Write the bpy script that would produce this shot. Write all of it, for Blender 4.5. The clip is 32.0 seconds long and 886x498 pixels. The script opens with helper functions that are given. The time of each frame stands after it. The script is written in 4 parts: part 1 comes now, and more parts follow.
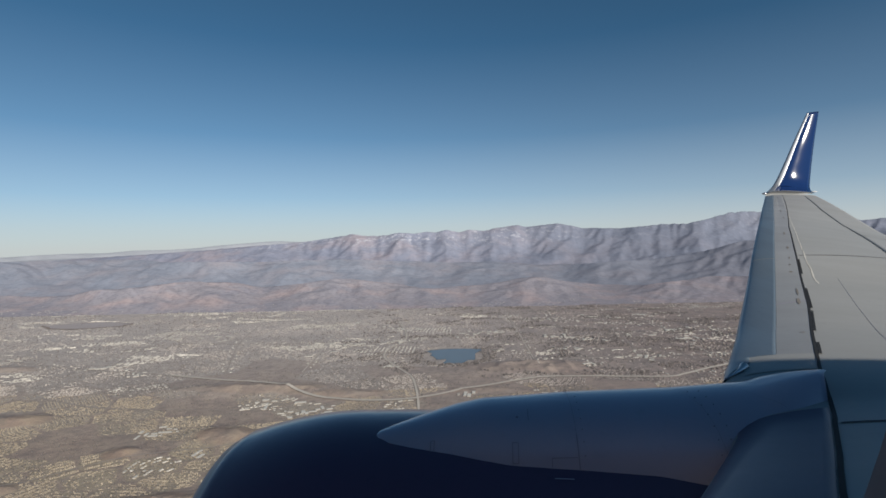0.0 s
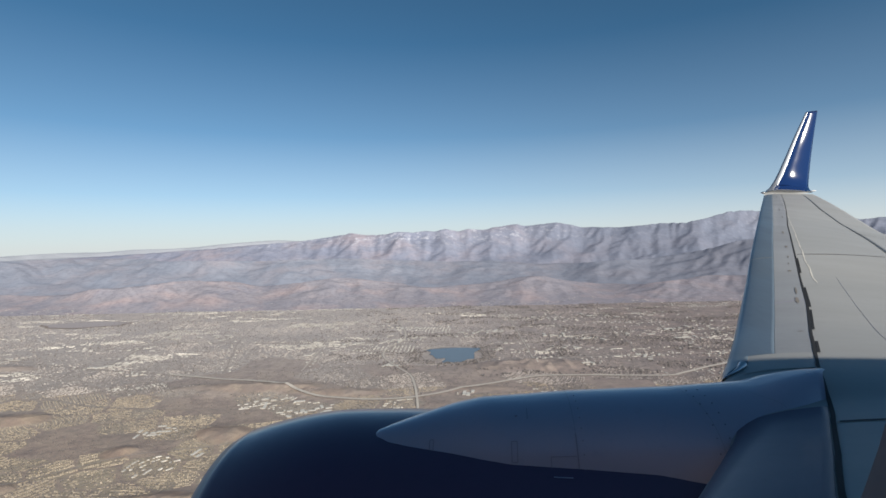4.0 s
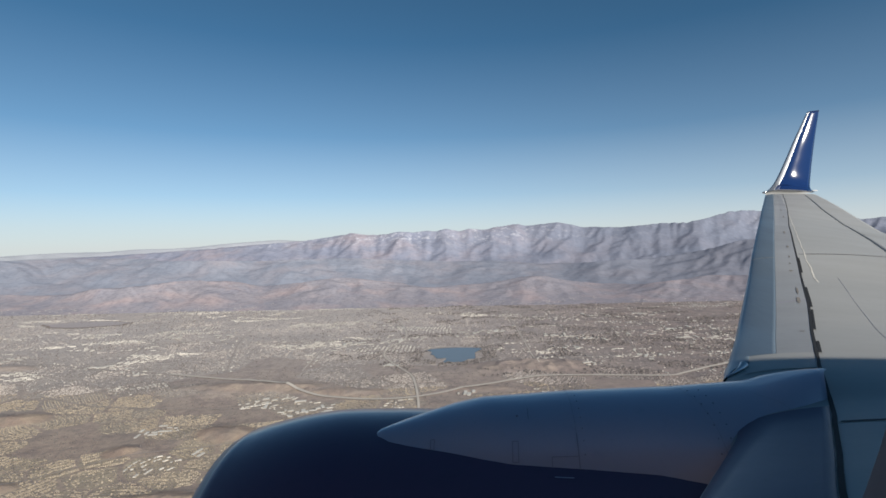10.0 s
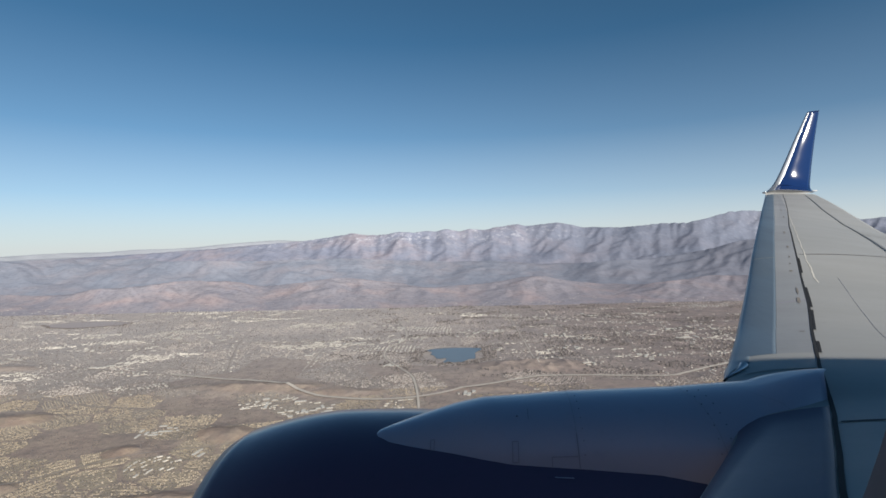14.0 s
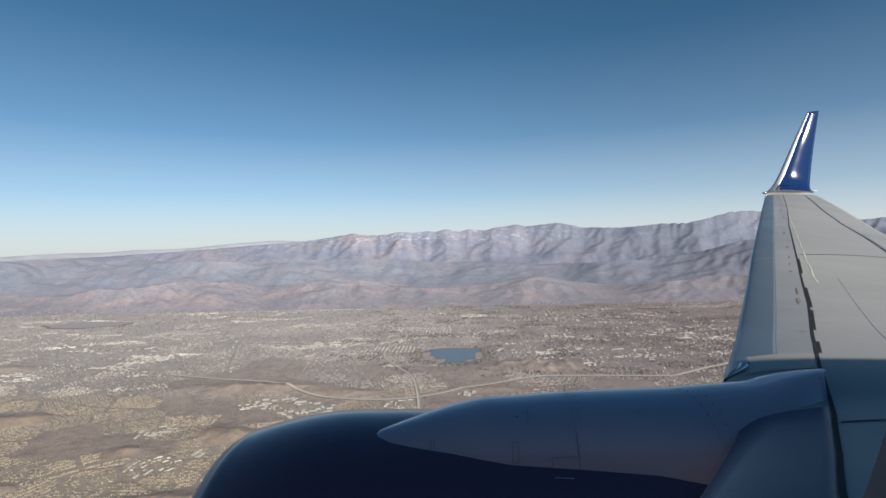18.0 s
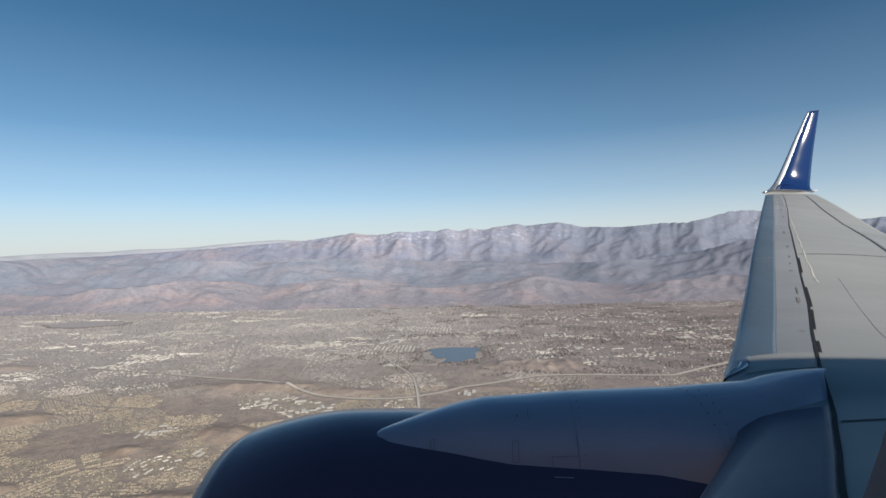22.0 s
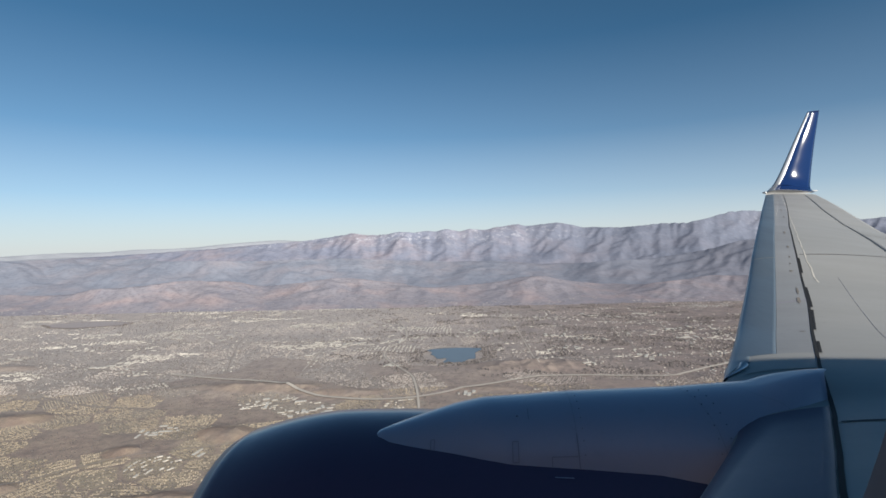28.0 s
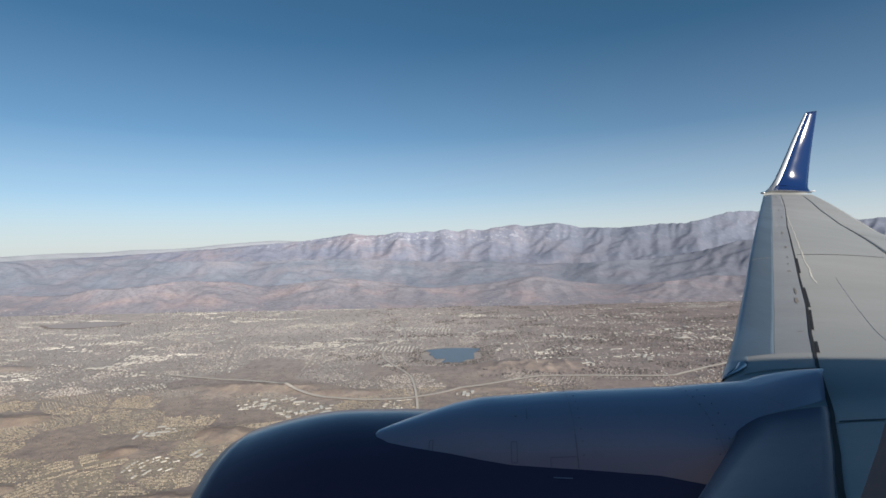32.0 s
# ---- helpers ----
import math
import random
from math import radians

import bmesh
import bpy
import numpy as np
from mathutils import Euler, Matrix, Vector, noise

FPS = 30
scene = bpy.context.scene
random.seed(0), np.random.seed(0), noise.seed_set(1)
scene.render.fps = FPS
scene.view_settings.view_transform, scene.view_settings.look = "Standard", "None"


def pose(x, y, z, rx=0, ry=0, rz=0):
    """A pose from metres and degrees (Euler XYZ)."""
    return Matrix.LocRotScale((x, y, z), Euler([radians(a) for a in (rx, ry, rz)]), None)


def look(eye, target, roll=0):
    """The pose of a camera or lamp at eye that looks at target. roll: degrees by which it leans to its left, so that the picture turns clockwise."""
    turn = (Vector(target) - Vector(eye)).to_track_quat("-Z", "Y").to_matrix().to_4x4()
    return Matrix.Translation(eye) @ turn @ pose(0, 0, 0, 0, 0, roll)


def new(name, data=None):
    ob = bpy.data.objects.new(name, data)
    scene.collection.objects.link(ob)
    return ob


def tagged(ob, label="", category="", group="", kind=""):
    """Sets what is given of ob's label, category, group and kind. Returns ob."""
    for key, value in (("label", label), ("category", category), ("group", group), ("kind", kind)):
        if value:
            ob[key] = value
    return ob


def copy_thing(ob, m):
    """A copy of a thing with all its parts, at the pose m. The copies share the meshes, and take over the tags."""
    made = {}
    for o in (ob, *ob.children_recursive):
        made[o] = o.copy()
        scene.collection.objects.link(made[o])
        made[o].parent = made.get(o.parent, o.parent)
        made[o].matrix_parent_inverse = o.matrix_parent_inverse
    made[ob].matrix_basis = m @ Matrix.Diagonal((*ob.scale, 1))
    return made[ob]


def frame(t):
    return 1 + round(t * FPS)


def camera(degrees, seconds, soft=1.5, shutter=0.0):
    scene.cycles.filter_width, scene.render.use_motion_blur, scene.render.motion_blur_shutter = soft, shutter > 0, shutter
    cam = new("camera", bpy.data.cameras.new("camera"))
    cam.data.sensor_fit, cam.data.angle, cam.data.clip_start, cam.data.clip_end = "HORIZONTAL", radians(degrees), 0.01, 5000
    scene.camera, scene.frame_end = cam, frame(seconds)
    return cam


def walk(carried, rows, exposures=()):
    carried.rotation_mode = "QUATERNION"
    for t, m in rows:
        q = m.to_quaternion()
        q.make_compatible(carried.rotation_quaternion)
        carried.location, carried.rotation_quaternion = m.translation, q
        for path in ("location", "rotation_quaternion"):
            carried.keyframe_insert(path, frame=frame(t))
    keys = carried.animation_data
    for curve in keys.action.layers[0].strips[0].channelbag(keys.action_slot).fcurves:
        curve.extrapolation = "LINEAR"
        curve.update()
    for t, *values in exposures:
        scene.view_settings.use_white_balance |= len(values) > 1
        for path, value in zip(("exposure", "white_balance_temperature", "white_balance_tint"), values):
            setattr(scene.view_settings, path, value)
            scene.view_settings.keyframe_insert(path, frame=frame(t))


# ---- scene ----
# The camera stands still at a cabin window of an airliner; only the tremble of the airframe moves it.
H = 150.0          # eye above the plain
PSI = 6.0          # degrees that the lens looks ahead of straight out
cam = camera(82.0, 32.0, 1.6)
TREMBLE = [
    (0.0, 0.048, 0.095), (0.5, 0.031, 0.024), (1.0, 0.037, 0.006), (1.5, 0.055, 0.018), (2.0, 0.042, 0.018),
    (2.5, -0.006, 0.006), (3.0, -0.055, -0.006), (3.5, -0.055, -0.012), (5.5, -0.018, -0.012), (6.0, 0.0, -0.018),
    (6.5, 0.0, -0.03), (7.0, 0.0, -0.036), (7.5, 0.0, -0.024), (8.0, 0.006, -0.006), (8.5, 0.012, 0.006),
    (9.0, 0.006, 0.012), (9.5, 0.025, -0.006), (10.0, 0.049, -0.025), (10.5, 0.031, -0.012), (11.0, 0.037, 0.006),
    (11.5, 0.055, 0.018), (12.0, 0.049, -0.006), (12.5, 0.074, -0.042), (13.0, 0.092, -0.048), (13.5, 0.079, -0.042),
    (14.0, 0.055, -0.006), (14.5, 0.018, 0.024), (16.5, -0.018, 0.018), (17.0, -0.025, 0.006), (17.5, 0.024, 0.012),
    (18.0, 0.048, 0.031), (18.5, 0.018, 0.03), (19.0, 0.012, 0.006), (19.5, 0.037, -0.018), (20.0, 0.013, -0.018),
    (20.5, -0.03, -0.012), (21.0, 0.001, -0.024), (21.5, 0.05, -0.042), (22.0, 0.056, -0.03), (22.5, 0.056, -0.006),
    (23.0, 0.08, 0.0), (23.5, 0.104, -0.012), (24.0, 0.11, -0.03), (24.5, 0.08, -0.018), (25.0, 0.049, -0.018),
    (25.5, 0.074, -0.048), (26.0, 0.105, -0.054), (26.5, 0.093, -0.037), (28.5, 0.044, 0.006), (29.0, 0.019, 0.018),
    (29.5, 0.025, -0.006), (30.0, -0.036, -0.006), (30.5, -0.096, -0.03), (31.0, -0.06, -0.066), (31.5, -0.048, -0.042),
    (32.0, -0.097, 0.024),
]
walk(cam, [(t, pose(0, 0, H, 89.2 + dp, 1.2, dy)) for t, dy, dp in TREMBLE], exposures=[(0.0, 0.06), (0.5, 0.2), (1.0, 0.30), (2.0, 0.36), (3.0, 0.38), (6.0, 0.34), (12.0, 0.32), (17.0, 0.35), (22.0, 0.36), (32.0, 0.34)])

# ---- sky and sun ----
SUN = Vector((0.50, -0.765, 0.41)).normalized()
world = bpy.data.worlds.new("sky")
scene.world = world
world.use_nodes = True
wn, wl = world.node_tree.nodes, world.node_tree.links
sky = wn.new("ShaderNodeTexSky")
sky.sky_type = "NISHITA"
sky.sun_disc = False
sky.sun_elevation = math.asin(SUN.z)
sky.sun_rotation = math.atan2(SUN.x, SUN.y)
sky.altitude = 6000
sky.air_density = 1.0
sky.dust_density = 0.0
sky.ozone_density = 1.6
wn["Background"].inputs["Strength"].default_value = 0.084
# summer haze whitens the sky towards the horizon, all the way round
wc = wn.new("ShaderNodeTexCoord")
ws = wn.new("ShaderNodeSeparateXYZ")
wr = wn.new("ShaderNodeValToRGB")
while len(wr.color_ramp.elements) < 5:
    wr.color_ramp.elements.new(0.5)
for el, (p, c) in zip(wr.color_ramp.elements, ((0.0, 0.92), (0.035, 0.76), (0.09, 0.41), (0.2, 0.10), (0.36, 0.0))):
    el.position, el.color = p, (c, c, c, 1)
wm = wn.new("ShaderNodeMix")
wm.data_type = "RGBA"
wl.new(wc.outputs["Generated"], ws.inputs[0])
wl.new(ws.outputs["Z"], wr.inputs[0])
wl.new(wr.outputs[0], wm.inputs[0])
tint = wn.new("ShaderNodeMix")
tint.data_type, tint.blend_type = "RGBA", "MULTIPLY"
tint.inputs[0].default_value = 1.0
tint.inputs[7].default_value = (0.585, 0.975, 0.96, 1)
wl.new(sky.outputs[0], tint.inputs[6])
wl.new(tint.outputs[2], wm.inputs[6])
wm.inputs[7].default_value = (6.3, 6.35, 6.35, 1)
wl.new(wm.outputs[2], wn["Background"].inputs["Color"])
lamp = bpy.data.lights.new("sun", "SUN")
lamp.energy = 4.6
lamp.angle = radians(0.53)
lamp.color = (1.0, 0.93, 0.82)
sun = new("sun", lamp)
sun.matrix_world = look(SUN * 100 + Vector((0, 0, H)), (0, 0, H))


# ---- materials ----
class Mat:
    """A node material with short ways to add nodes."""

    def __init__(self, name):
        self.m = bpy.data.materials.new(name)
        self.m.use_nodes = True
        self.n, self.l = self.m.node_tree.nodes, self.m.node_tree.links
        self.b = self.n["Principled BSDF"]

    def node(self, kind, **values):
        nd = self.n.new(kind)
        for k, v in values.items():
            nd.inputs[k.replace("_", " ")].default_value = v
        return nd

    def link(self, a, b):
        self.l.new(a, b)

    def coords(self):
        return self.n.new("ShaderNodeTexCoord").outputs["Object"]

    def noise(self, vec, scale, detail=4.0, rough=0.55):
        nd = self.node("ShaderNodeTexNoise", Scale=scale, Detail=detail, Roughness=rough)
        self.link(vec, nd.inputs["Vector"])
        return nd.outputs["Fac"]

    def ramp(self, fac, stops):
        nd = self.n.new("ShaderNodeValToRGB")
        e = nd.color_ramp.elements
        while len(e) < len(stops):
            e.new(0.5)
        for el, (p, c) in zip(e, stops):
            el.position = p
            el.color = (*c, 1) if len(c) == 3 else c
        self.link(fac, nd.inputs["Fac"])
        return nd.outputs["Color"]

    def mix(self, fac, a, b, how="MIX"):
        nd = self.n.new("ShaderNodeMix")
        nd.data_type, nd.blend_type = "RGBA", how
        for sock, val in ((nd.inputs[0], fac), (nd.inputs[6], a), (nd.inputs[7], b)):
            if isinstance(val, (int, float)):
                sock.default_value = val
            elif isinstance(val, tuple):
                sock.default_value = (*val, 1)
            else:
                self.link(val, sock)
        return nd.outputs[2]

    def bump(self, height, strength, distance):
        nd = self.node("ShaderNodeBump", Strength=strength, Distance=distance)
        self.link(height, nd.inputs["Height"])
        self.link(nd.outputs["Normal"], self.b.inputs["Normal"])

    def base(self, col):
        if isinstance(col, tuple):
            self.b.inputs["Base Color"].default_value = (*col, 1)
        else:
            self.link(col, self.b.inputs["Base Color"])

    def set(self, **values):
        for k, v in values.items():
            self.b.inputs[k.replace("_", " ")].default_value = v
        return self


def paint(name, col, rough=0.3, coat=0.3, metal=0.0, dirt=0.12, streak=(1.0, 1.0, 1.0)):
    """Aircraft paint: two scales of grime, a faint orange-peel and a varied gloss."""
    m = Mat(name)
    mp = m.node("ShaderNodeMapping")
    m.link(m.coords(), mp.inputs["Vector"])
    mp.inputs["Scale"].default_value = streak
    v = mp.outputs["Vector"]
    big, small = m.noise(v, 1.1, 5), m.noise(v, 22, 3)
    dark = tuple(c * (1 - 2.2 * dirt) for c in col)
    c = m.mix(m.ramp(big, [(0.35, (0, 0, 0)), (0.7, (1, 1, 1))]), col, tuple(c * (1 - dirt) for c in col))
    c = m.mix(m.ramp(small, [(0.58, (0, 0, 0)), (0.8, (0.6, 0.6, 0.6))]), c, dark)
    m.base(c)
    r = m.n.new("ShaderNodeMapRange")
    r.inputs[3].default_value, r.inputs[4].default_value = rough * 0.8, rough * 1.3
    m.link(big, r.inputs[0])
    m.link(r.outputs[0], m.b.inputs["Roughness"])
    m.set(Metallic=metal, Coat_Weight=coat, Coat_Roughness=0.08)
    m.bump(m.noise(v, 3.0, 2), 0.04, 0.05)
    return m.m


WING_GREY = paint("wing_grey_paint", (0.325, 0.327, 0.322), 0.48, 0.05, dirt=0.10, streak=(0.5, 1.6, 1.0))
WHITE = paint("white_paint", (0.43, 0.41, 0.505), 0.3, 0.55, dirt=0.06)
# unseen hull, coloured dark so that little light bounces onto the wing
HULL = paint("hull_paint", (0.09, 0.09, 0.13), 0.35, 0.2, dirt=0.08)
BLUE = paint("deep_blue_paint", (0.095, 0.046, 0.108), 0.42, 0.7, dirt=0.1)
TIP_BLUE = paint("winglet_blue_paint", (0.010, 0.030, 0.115), 0.045, 0.3, dirt=0.08)
LIP = paint("inlet_ring_metal", (0.16, 0.18, 0.22), 0.4, 0.1, metal=0.5, dirt=0.1)
EDGE_METAL = paint("brushed_edge_metal", (0.66, 0.67, 0.69), 0.42, 0.0, metal=0.85, dirt=0.1)
METAL = paint("bare_polished_metal", (0.62, 0.63, 0.65), 0.28, 0.0, metal=0.9, dirt=0.1)
STRIP_GREY = paint("strip_grey_paint", (0.275, 0.285, 0.30), 0.45, 0.05, dirt=0.14, streak=(0.5, 1.6, 1.0))
# bare slat metal with the nose's bluish shade put into its base colour
SLAT = paint("slat_shade_blue_metal", (0.20, 0.255, 0.31), 0.42, 0.1, metal=0.5, dirt=0.14, streak=(2.0, 0.4, 1.0))
RUBBER = paint("black_seal_rubber", (0.018, 0.018, 0.020), 0.7, 0.0, dirt=0.3)
LINE = paint("panel_gap_dark", (0.06, 0.06, 0.065), 0.7, 0.0, dirt=0.3)
FAINT = paint("fine_panel_gap", (0.30, 0.285, 0.35), 0.6, 0.0, dirt=0.2)
SMUDGE = paint("oily_smudge", (0.22, 0.20, 0.18), 0.6, 0.0, dirt=0.3)
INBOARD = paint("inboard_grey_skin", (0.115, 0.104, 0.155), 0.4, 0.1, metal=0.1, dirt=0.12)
SEALANT = paint("pale_sealant", (0.62, 0.60, 0.55), 0.5, 0.0, dirt=0.15)
LINER = paint("cabin_plastic", (0.46, 0.41, 0.46), 0.55, 0.0, dirt=0.05)
GLOW_LENS = paint("lamp_lens", (0.8, 0.8, 0.8), 0.05, 0.5, dirt=0.02)


def land_material(name, stops, rock=None, scale=1.0, wooded_thin_haze=(0.165, 0.18, 0.22), tone=(1.0, 1.0, 1.0), soil=None, relief=1.0, bald=0.6, east=0.85, tuft=0.16):
    """Dry mountain land: slopes of brush, bare soil, pale outcrops and gully relief, in haze-tinted colours that darken
    eastward with thinner haze and more woods.
    """
    m = Mat(name)
    v = m.coords()
    at = m.n.new("ShaderNodeSeparateXYZ")
    m.link(v, at.inputs[0])
    c = m.ramp(m.noise(v, 0.006 * scale, 8, 0.68), stops)
    tufts = m.noise(v, 0.05 * scale, 6, 0.7)
    c = m.mix(m.ramp(tufts, [(0.40, (0, 0, 0)), (0.64, (tuft, tuft, tuft))]), c, tuple(0.8 * x for x in stops[0][1]))
    if soil:
        open_soil = m.noise(v, 0.0052 * scale, 5, 0.55)
        c = m.mix(m.ramp(open_soil, [(0.47, (0, 0, 0)), (0.70, (bald, bald, bald))]), c, soil)
    # the painted haze thins and the woods thicken towards the east
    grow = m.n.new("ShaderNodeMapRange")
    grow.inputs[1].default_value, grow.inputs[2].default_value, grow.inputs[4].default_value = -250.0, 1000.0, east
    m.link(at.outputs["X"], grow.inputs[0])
    c = m.mix(grow.outputs[0], c, m.mix(m.noise(v, 0.014, 7, 0.65), tuple(0.85 * w for w in wooded_thin_haze), tuple(1.4 * w for w in wooded_thin_haze)))
    if rock:
        high = m.n.new("ShaderNodeMapRange")
        high.inputs[1].default_value, high.inputs[2].default_value = 115.0, 175.0
        m.link(at.outputs["Z"], high.inputs[0])
        veins = m.mix(1.0, m.ramp(m.noise(v, 0.03 * scale, 8, 0.72), [(0.53, (0, 0, 0)), (0.61, (0.95, 0.95, 0.95))]), high.outputs[0], "MULTIPLY")
        west = m.n.new("ShaderNodeMapRange")
        west.inputs[1].default_value, west.inputs[2].default_value, west.inputs[3].default_value, west.inputs[4].default_value = -200.0, 800.0, 1.0, 0.12
        m.link(at.outputs["X"], west.inputs[0])
        c = m.mix(m.mix(1.0, veins, west.outputs[0], "MULTIPLY"), c, rock)
    thicket = m.noise(v, 0.045 * scale, 7, 0.66)
    c = m.mix(m.ramp(thicket, [(0.47, (0, 0, 0)), (0.62, (2.6 * tuft, 2.6 * tuft, 2.6 * tuft))]), c, tuple(0.7 * w for w in wooded_thin_haze))
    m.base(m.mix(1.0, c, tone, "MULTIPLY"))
    m.set(Roughness=0.95, Specular_IOR_Level=0.1)
    m.bump(m.noise(v, 0.06 * scale, 8, 0.72), 0.12 * relief, 5.0)
    return m.m


# distance haze is mixed into these blue-lilac base colours, palest on the far ridges
M_MAIN = land_material("hazy_rock_and_brush", [(0.3, (0.275, 0.295, 0.365)), (0.5, (0.305, 0.32, 0.385)), (0.7, (0.345, 0.345, 0.395))], (0.60, 0.60, 0.63), wooded_thin_haze=(0.155, 0.172, 0.212), tone=(0.965, 0.975, 1.035), soil=(0.44, 0.38, 0.395), bald=0.8, tuft=0.09)
M_FRONT = land_material("hazy_brush_hill", [(0.3, (0.31, 0.34, 0.40)), (0.5, (0.33, 0.355, 0.41)), (0.7, (0.36, 0.37, 0.415))], None, 1.2, wooded_thin_haze=(0.16, 0.17, 0.205), tone=(0.945, 0.945, 0.99), soil=(0.45, 0.385, 0.385), relief=0.8, bald=0.5, tuft=0.09)
M_FOOT = land_material("hazy_dry_foothill_soil", [(0.3, (0.305, 0.30, 0.335)), (0.5, (0.34, 0.325, 0.345)), (0.7, (0.375, 0.345, 0.355))], None, 2.2, wooded_thin_haze=(0.165, 0.155, 0.175), tone=(1.04, 1.035, 1.09), soil=(0.49, 0.395, 0.375), bald=0.8, east=0.65, tuft=0.13)
M_FAR = land_material("hazy_far_slopes", tuft=0.04, stops= [(0.3, (0.44, 0.46, 0.51)), (0.7, (0.46, 0.48, 0.52))], scale=0.8, wooded_thin_haze=(0.36, 0.38, 0.44), relief=0.2)
M_FAR_NEARER = land_material("hazy_middle_slopes", tuft=0.06, stops= [(0.3, (0.37, 0.395, 0.445)), (0.7, (0.41, 0.415, 0.45))], wooded_thin_haze=(0.30, 0.32, 0.38), relief=0.3)


def ground_material():
    """The plain: dry grass, brush and bare earth, and built-up districts with their lots and yards."""
    m = Mat("valley_floor")
    v = m.coords()
    use = m.n.new("ShaderNodeAttribute")
    use.attribute_name = "land_use"
    split = m.n.new("ShaderNodeSeparateColor")
    m.link(use.outputs["Color"], split.inputs[0])
    built, bare, tone = split.outputs
    at = m.n.new("ShaderNodeSeparateXYZ")
    m.link(v, at.inputs[0])

    def along(axis, a, b, top=1.0):
        r = m.n.new("ShaderNodeMapRange")
        r.inputs[1].default_value, r.inputs[2].default_value, r.inputs[4].default_value = a, b, top
        m.link(at.outputs[axis], r.inputs[0])
        return r.outputs[0]

    mid = m.noise(v, 0.05, 9, 0.74)
    open_land = m.ramp(mid, [(0.34, (0.235, 0.188, 0.172)), (0.44, (0.30, 0.242, 0.215)), (0.50, (0.35, 0.282, 0.242)), (0.56, (0.40, 0.325, 0.268)), (0.66, (0.315, 0.255, 0.225)), (0.8, (0.26, 0.21, 0.192))])
    # lots: small squarish cells, each yard, roof or tree patch with its own tone
    lots = m.node("ShaderNodeTexVoronoi", Scale=0.75, Randomness=0.8)
    lots.distance = "CHEBYCHEV"
    m.link(v, lots.inputs["Vector"])
    pick = m.n.new("ShaderNodeSeparateColor")
    m.link(lots.outputs["Color"], pick.inputs[0])
    yard = m.ramp(pick.outputs[0], [(0.0, (0.24, 0.22, 0.205)), (0.45, (0.36, 0.32, 0.29)), (0.8, (0.45, 0.395, 0.35)), (0.93, (0.56, 0.505, 0.45))])
    blocks = m.node("ShaderNodeTexVoronoi", Scale=0.12, Randomness=0.9)
    blocks.distance = "CHEBYCHEV"
    m.link(v, blocks.inputs["Vector"])
    pick2 = m.n.new("ShaderNodeSeparateColor")
    m.link(blocks.outputs["Color"], pick2.inputs[0])
    block = m.ramp(pick2.outputs[1], [(0.0, (0.29, 0.262, 0.245)), (0.6, (0.37, 0.33, 0.30)), (0.9, (0.46, 0.405, 0.36))])
    town = m.mix(0.45, yard, block)
    town = m.mix(along("Y", 380.0, 560.0), m.mix(1.0, town, (0.98, 0.94, 0.80), "MULTIPLY"), town)
    c = m.mix(built, open_land, town)
    soil = m.ramp(m.noise(v, 0.06, 7, 0.66), [(0.3, (0.28, 0.212, 0.18)), (0.48, (0.36, 0.272, 0.215)), (0.6, (0.42, 0.328, 0.245)), (0.8, (0.32, 0.248, 0.20))])
    c = m.mix(bare, c, soil)
    c = m.mix(m.ramp(tone, [(0.0, (0.0, 0.0, 0.0)), (0.5, (0.0, 0.0, 0.0)), (1.0, (0.35, 0.35, 0.35))]), c, m.mix(1.0, c, (0.74, 0.74, 0.78), "MULTIPLY"))
    # dark chaparral in the draws
    brush = m.noise(v, 0.016, 6, 0.62)
    c = m.mix(m.ramp(brush, [(0.50, (0, 0, 0)), (0.64, (0.5, 0.5, 0.5))]), c, (0.265, 0.23, 0.21))
    # haze put into the colour, greyer towards the mountains; land darker, redder to the east
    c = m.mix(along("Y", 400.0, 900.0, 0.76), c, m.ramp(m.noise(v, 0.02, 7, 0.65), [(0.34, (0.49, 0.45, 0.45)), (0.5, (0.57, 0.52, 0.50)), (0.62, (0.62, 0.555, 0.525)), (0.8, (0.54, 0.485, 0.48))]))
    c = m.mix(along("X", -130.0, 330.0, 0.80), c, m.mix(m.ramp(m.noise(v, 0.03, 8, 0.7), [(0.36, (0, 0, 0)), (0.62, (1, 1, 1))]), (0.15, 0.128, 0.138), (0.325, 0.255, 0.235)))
    thicket = m.noise(v, 0.13, 7, 0.7)
    c = m.mix(m.ramp(thicket, [(0.49, (0, 0, 0)), (0.60, (0.42, 0.42, 0.42))]), c, (0.20, 0.178, 0.168))
    scrub = m.noise(v, 0.7, 5, 0.75)
    c = m.mix(m.ramp(scrub, [(0.50, (0, 0, 0)), (0.68, (0.5, 0.5, 0.5))]), c, (0.25, 0.22, 0.205))
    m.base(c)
    m.set(Roughness=0.95, Specular_IOR_Level=0.1)
    m.bump(m.noise(v, 0.14, 7, 0.7), 0.5, 2.5)
    return m.m


def simple(name, a, b, scale, rough=0.85, vary=0.5):
    m = Mat(name)
    v = m.coords()
    c = m.mix(m.noise(v, scale, 5), a, b)
    info = m.n.new("ShaderNodeNewGeometry")
    c = m.mix(m.ramp(info.outputs["Random Per Island"], [(0.0, (0.0, 0.0, 0.0)), (0.3, (0.3, 0.3, 0.3)), (1.0, (vary, vary, vary))]), c, tuple(x * 0.4 for x in a))
    m.base(c)
    m.set(Roughness=rough)
    return m.m


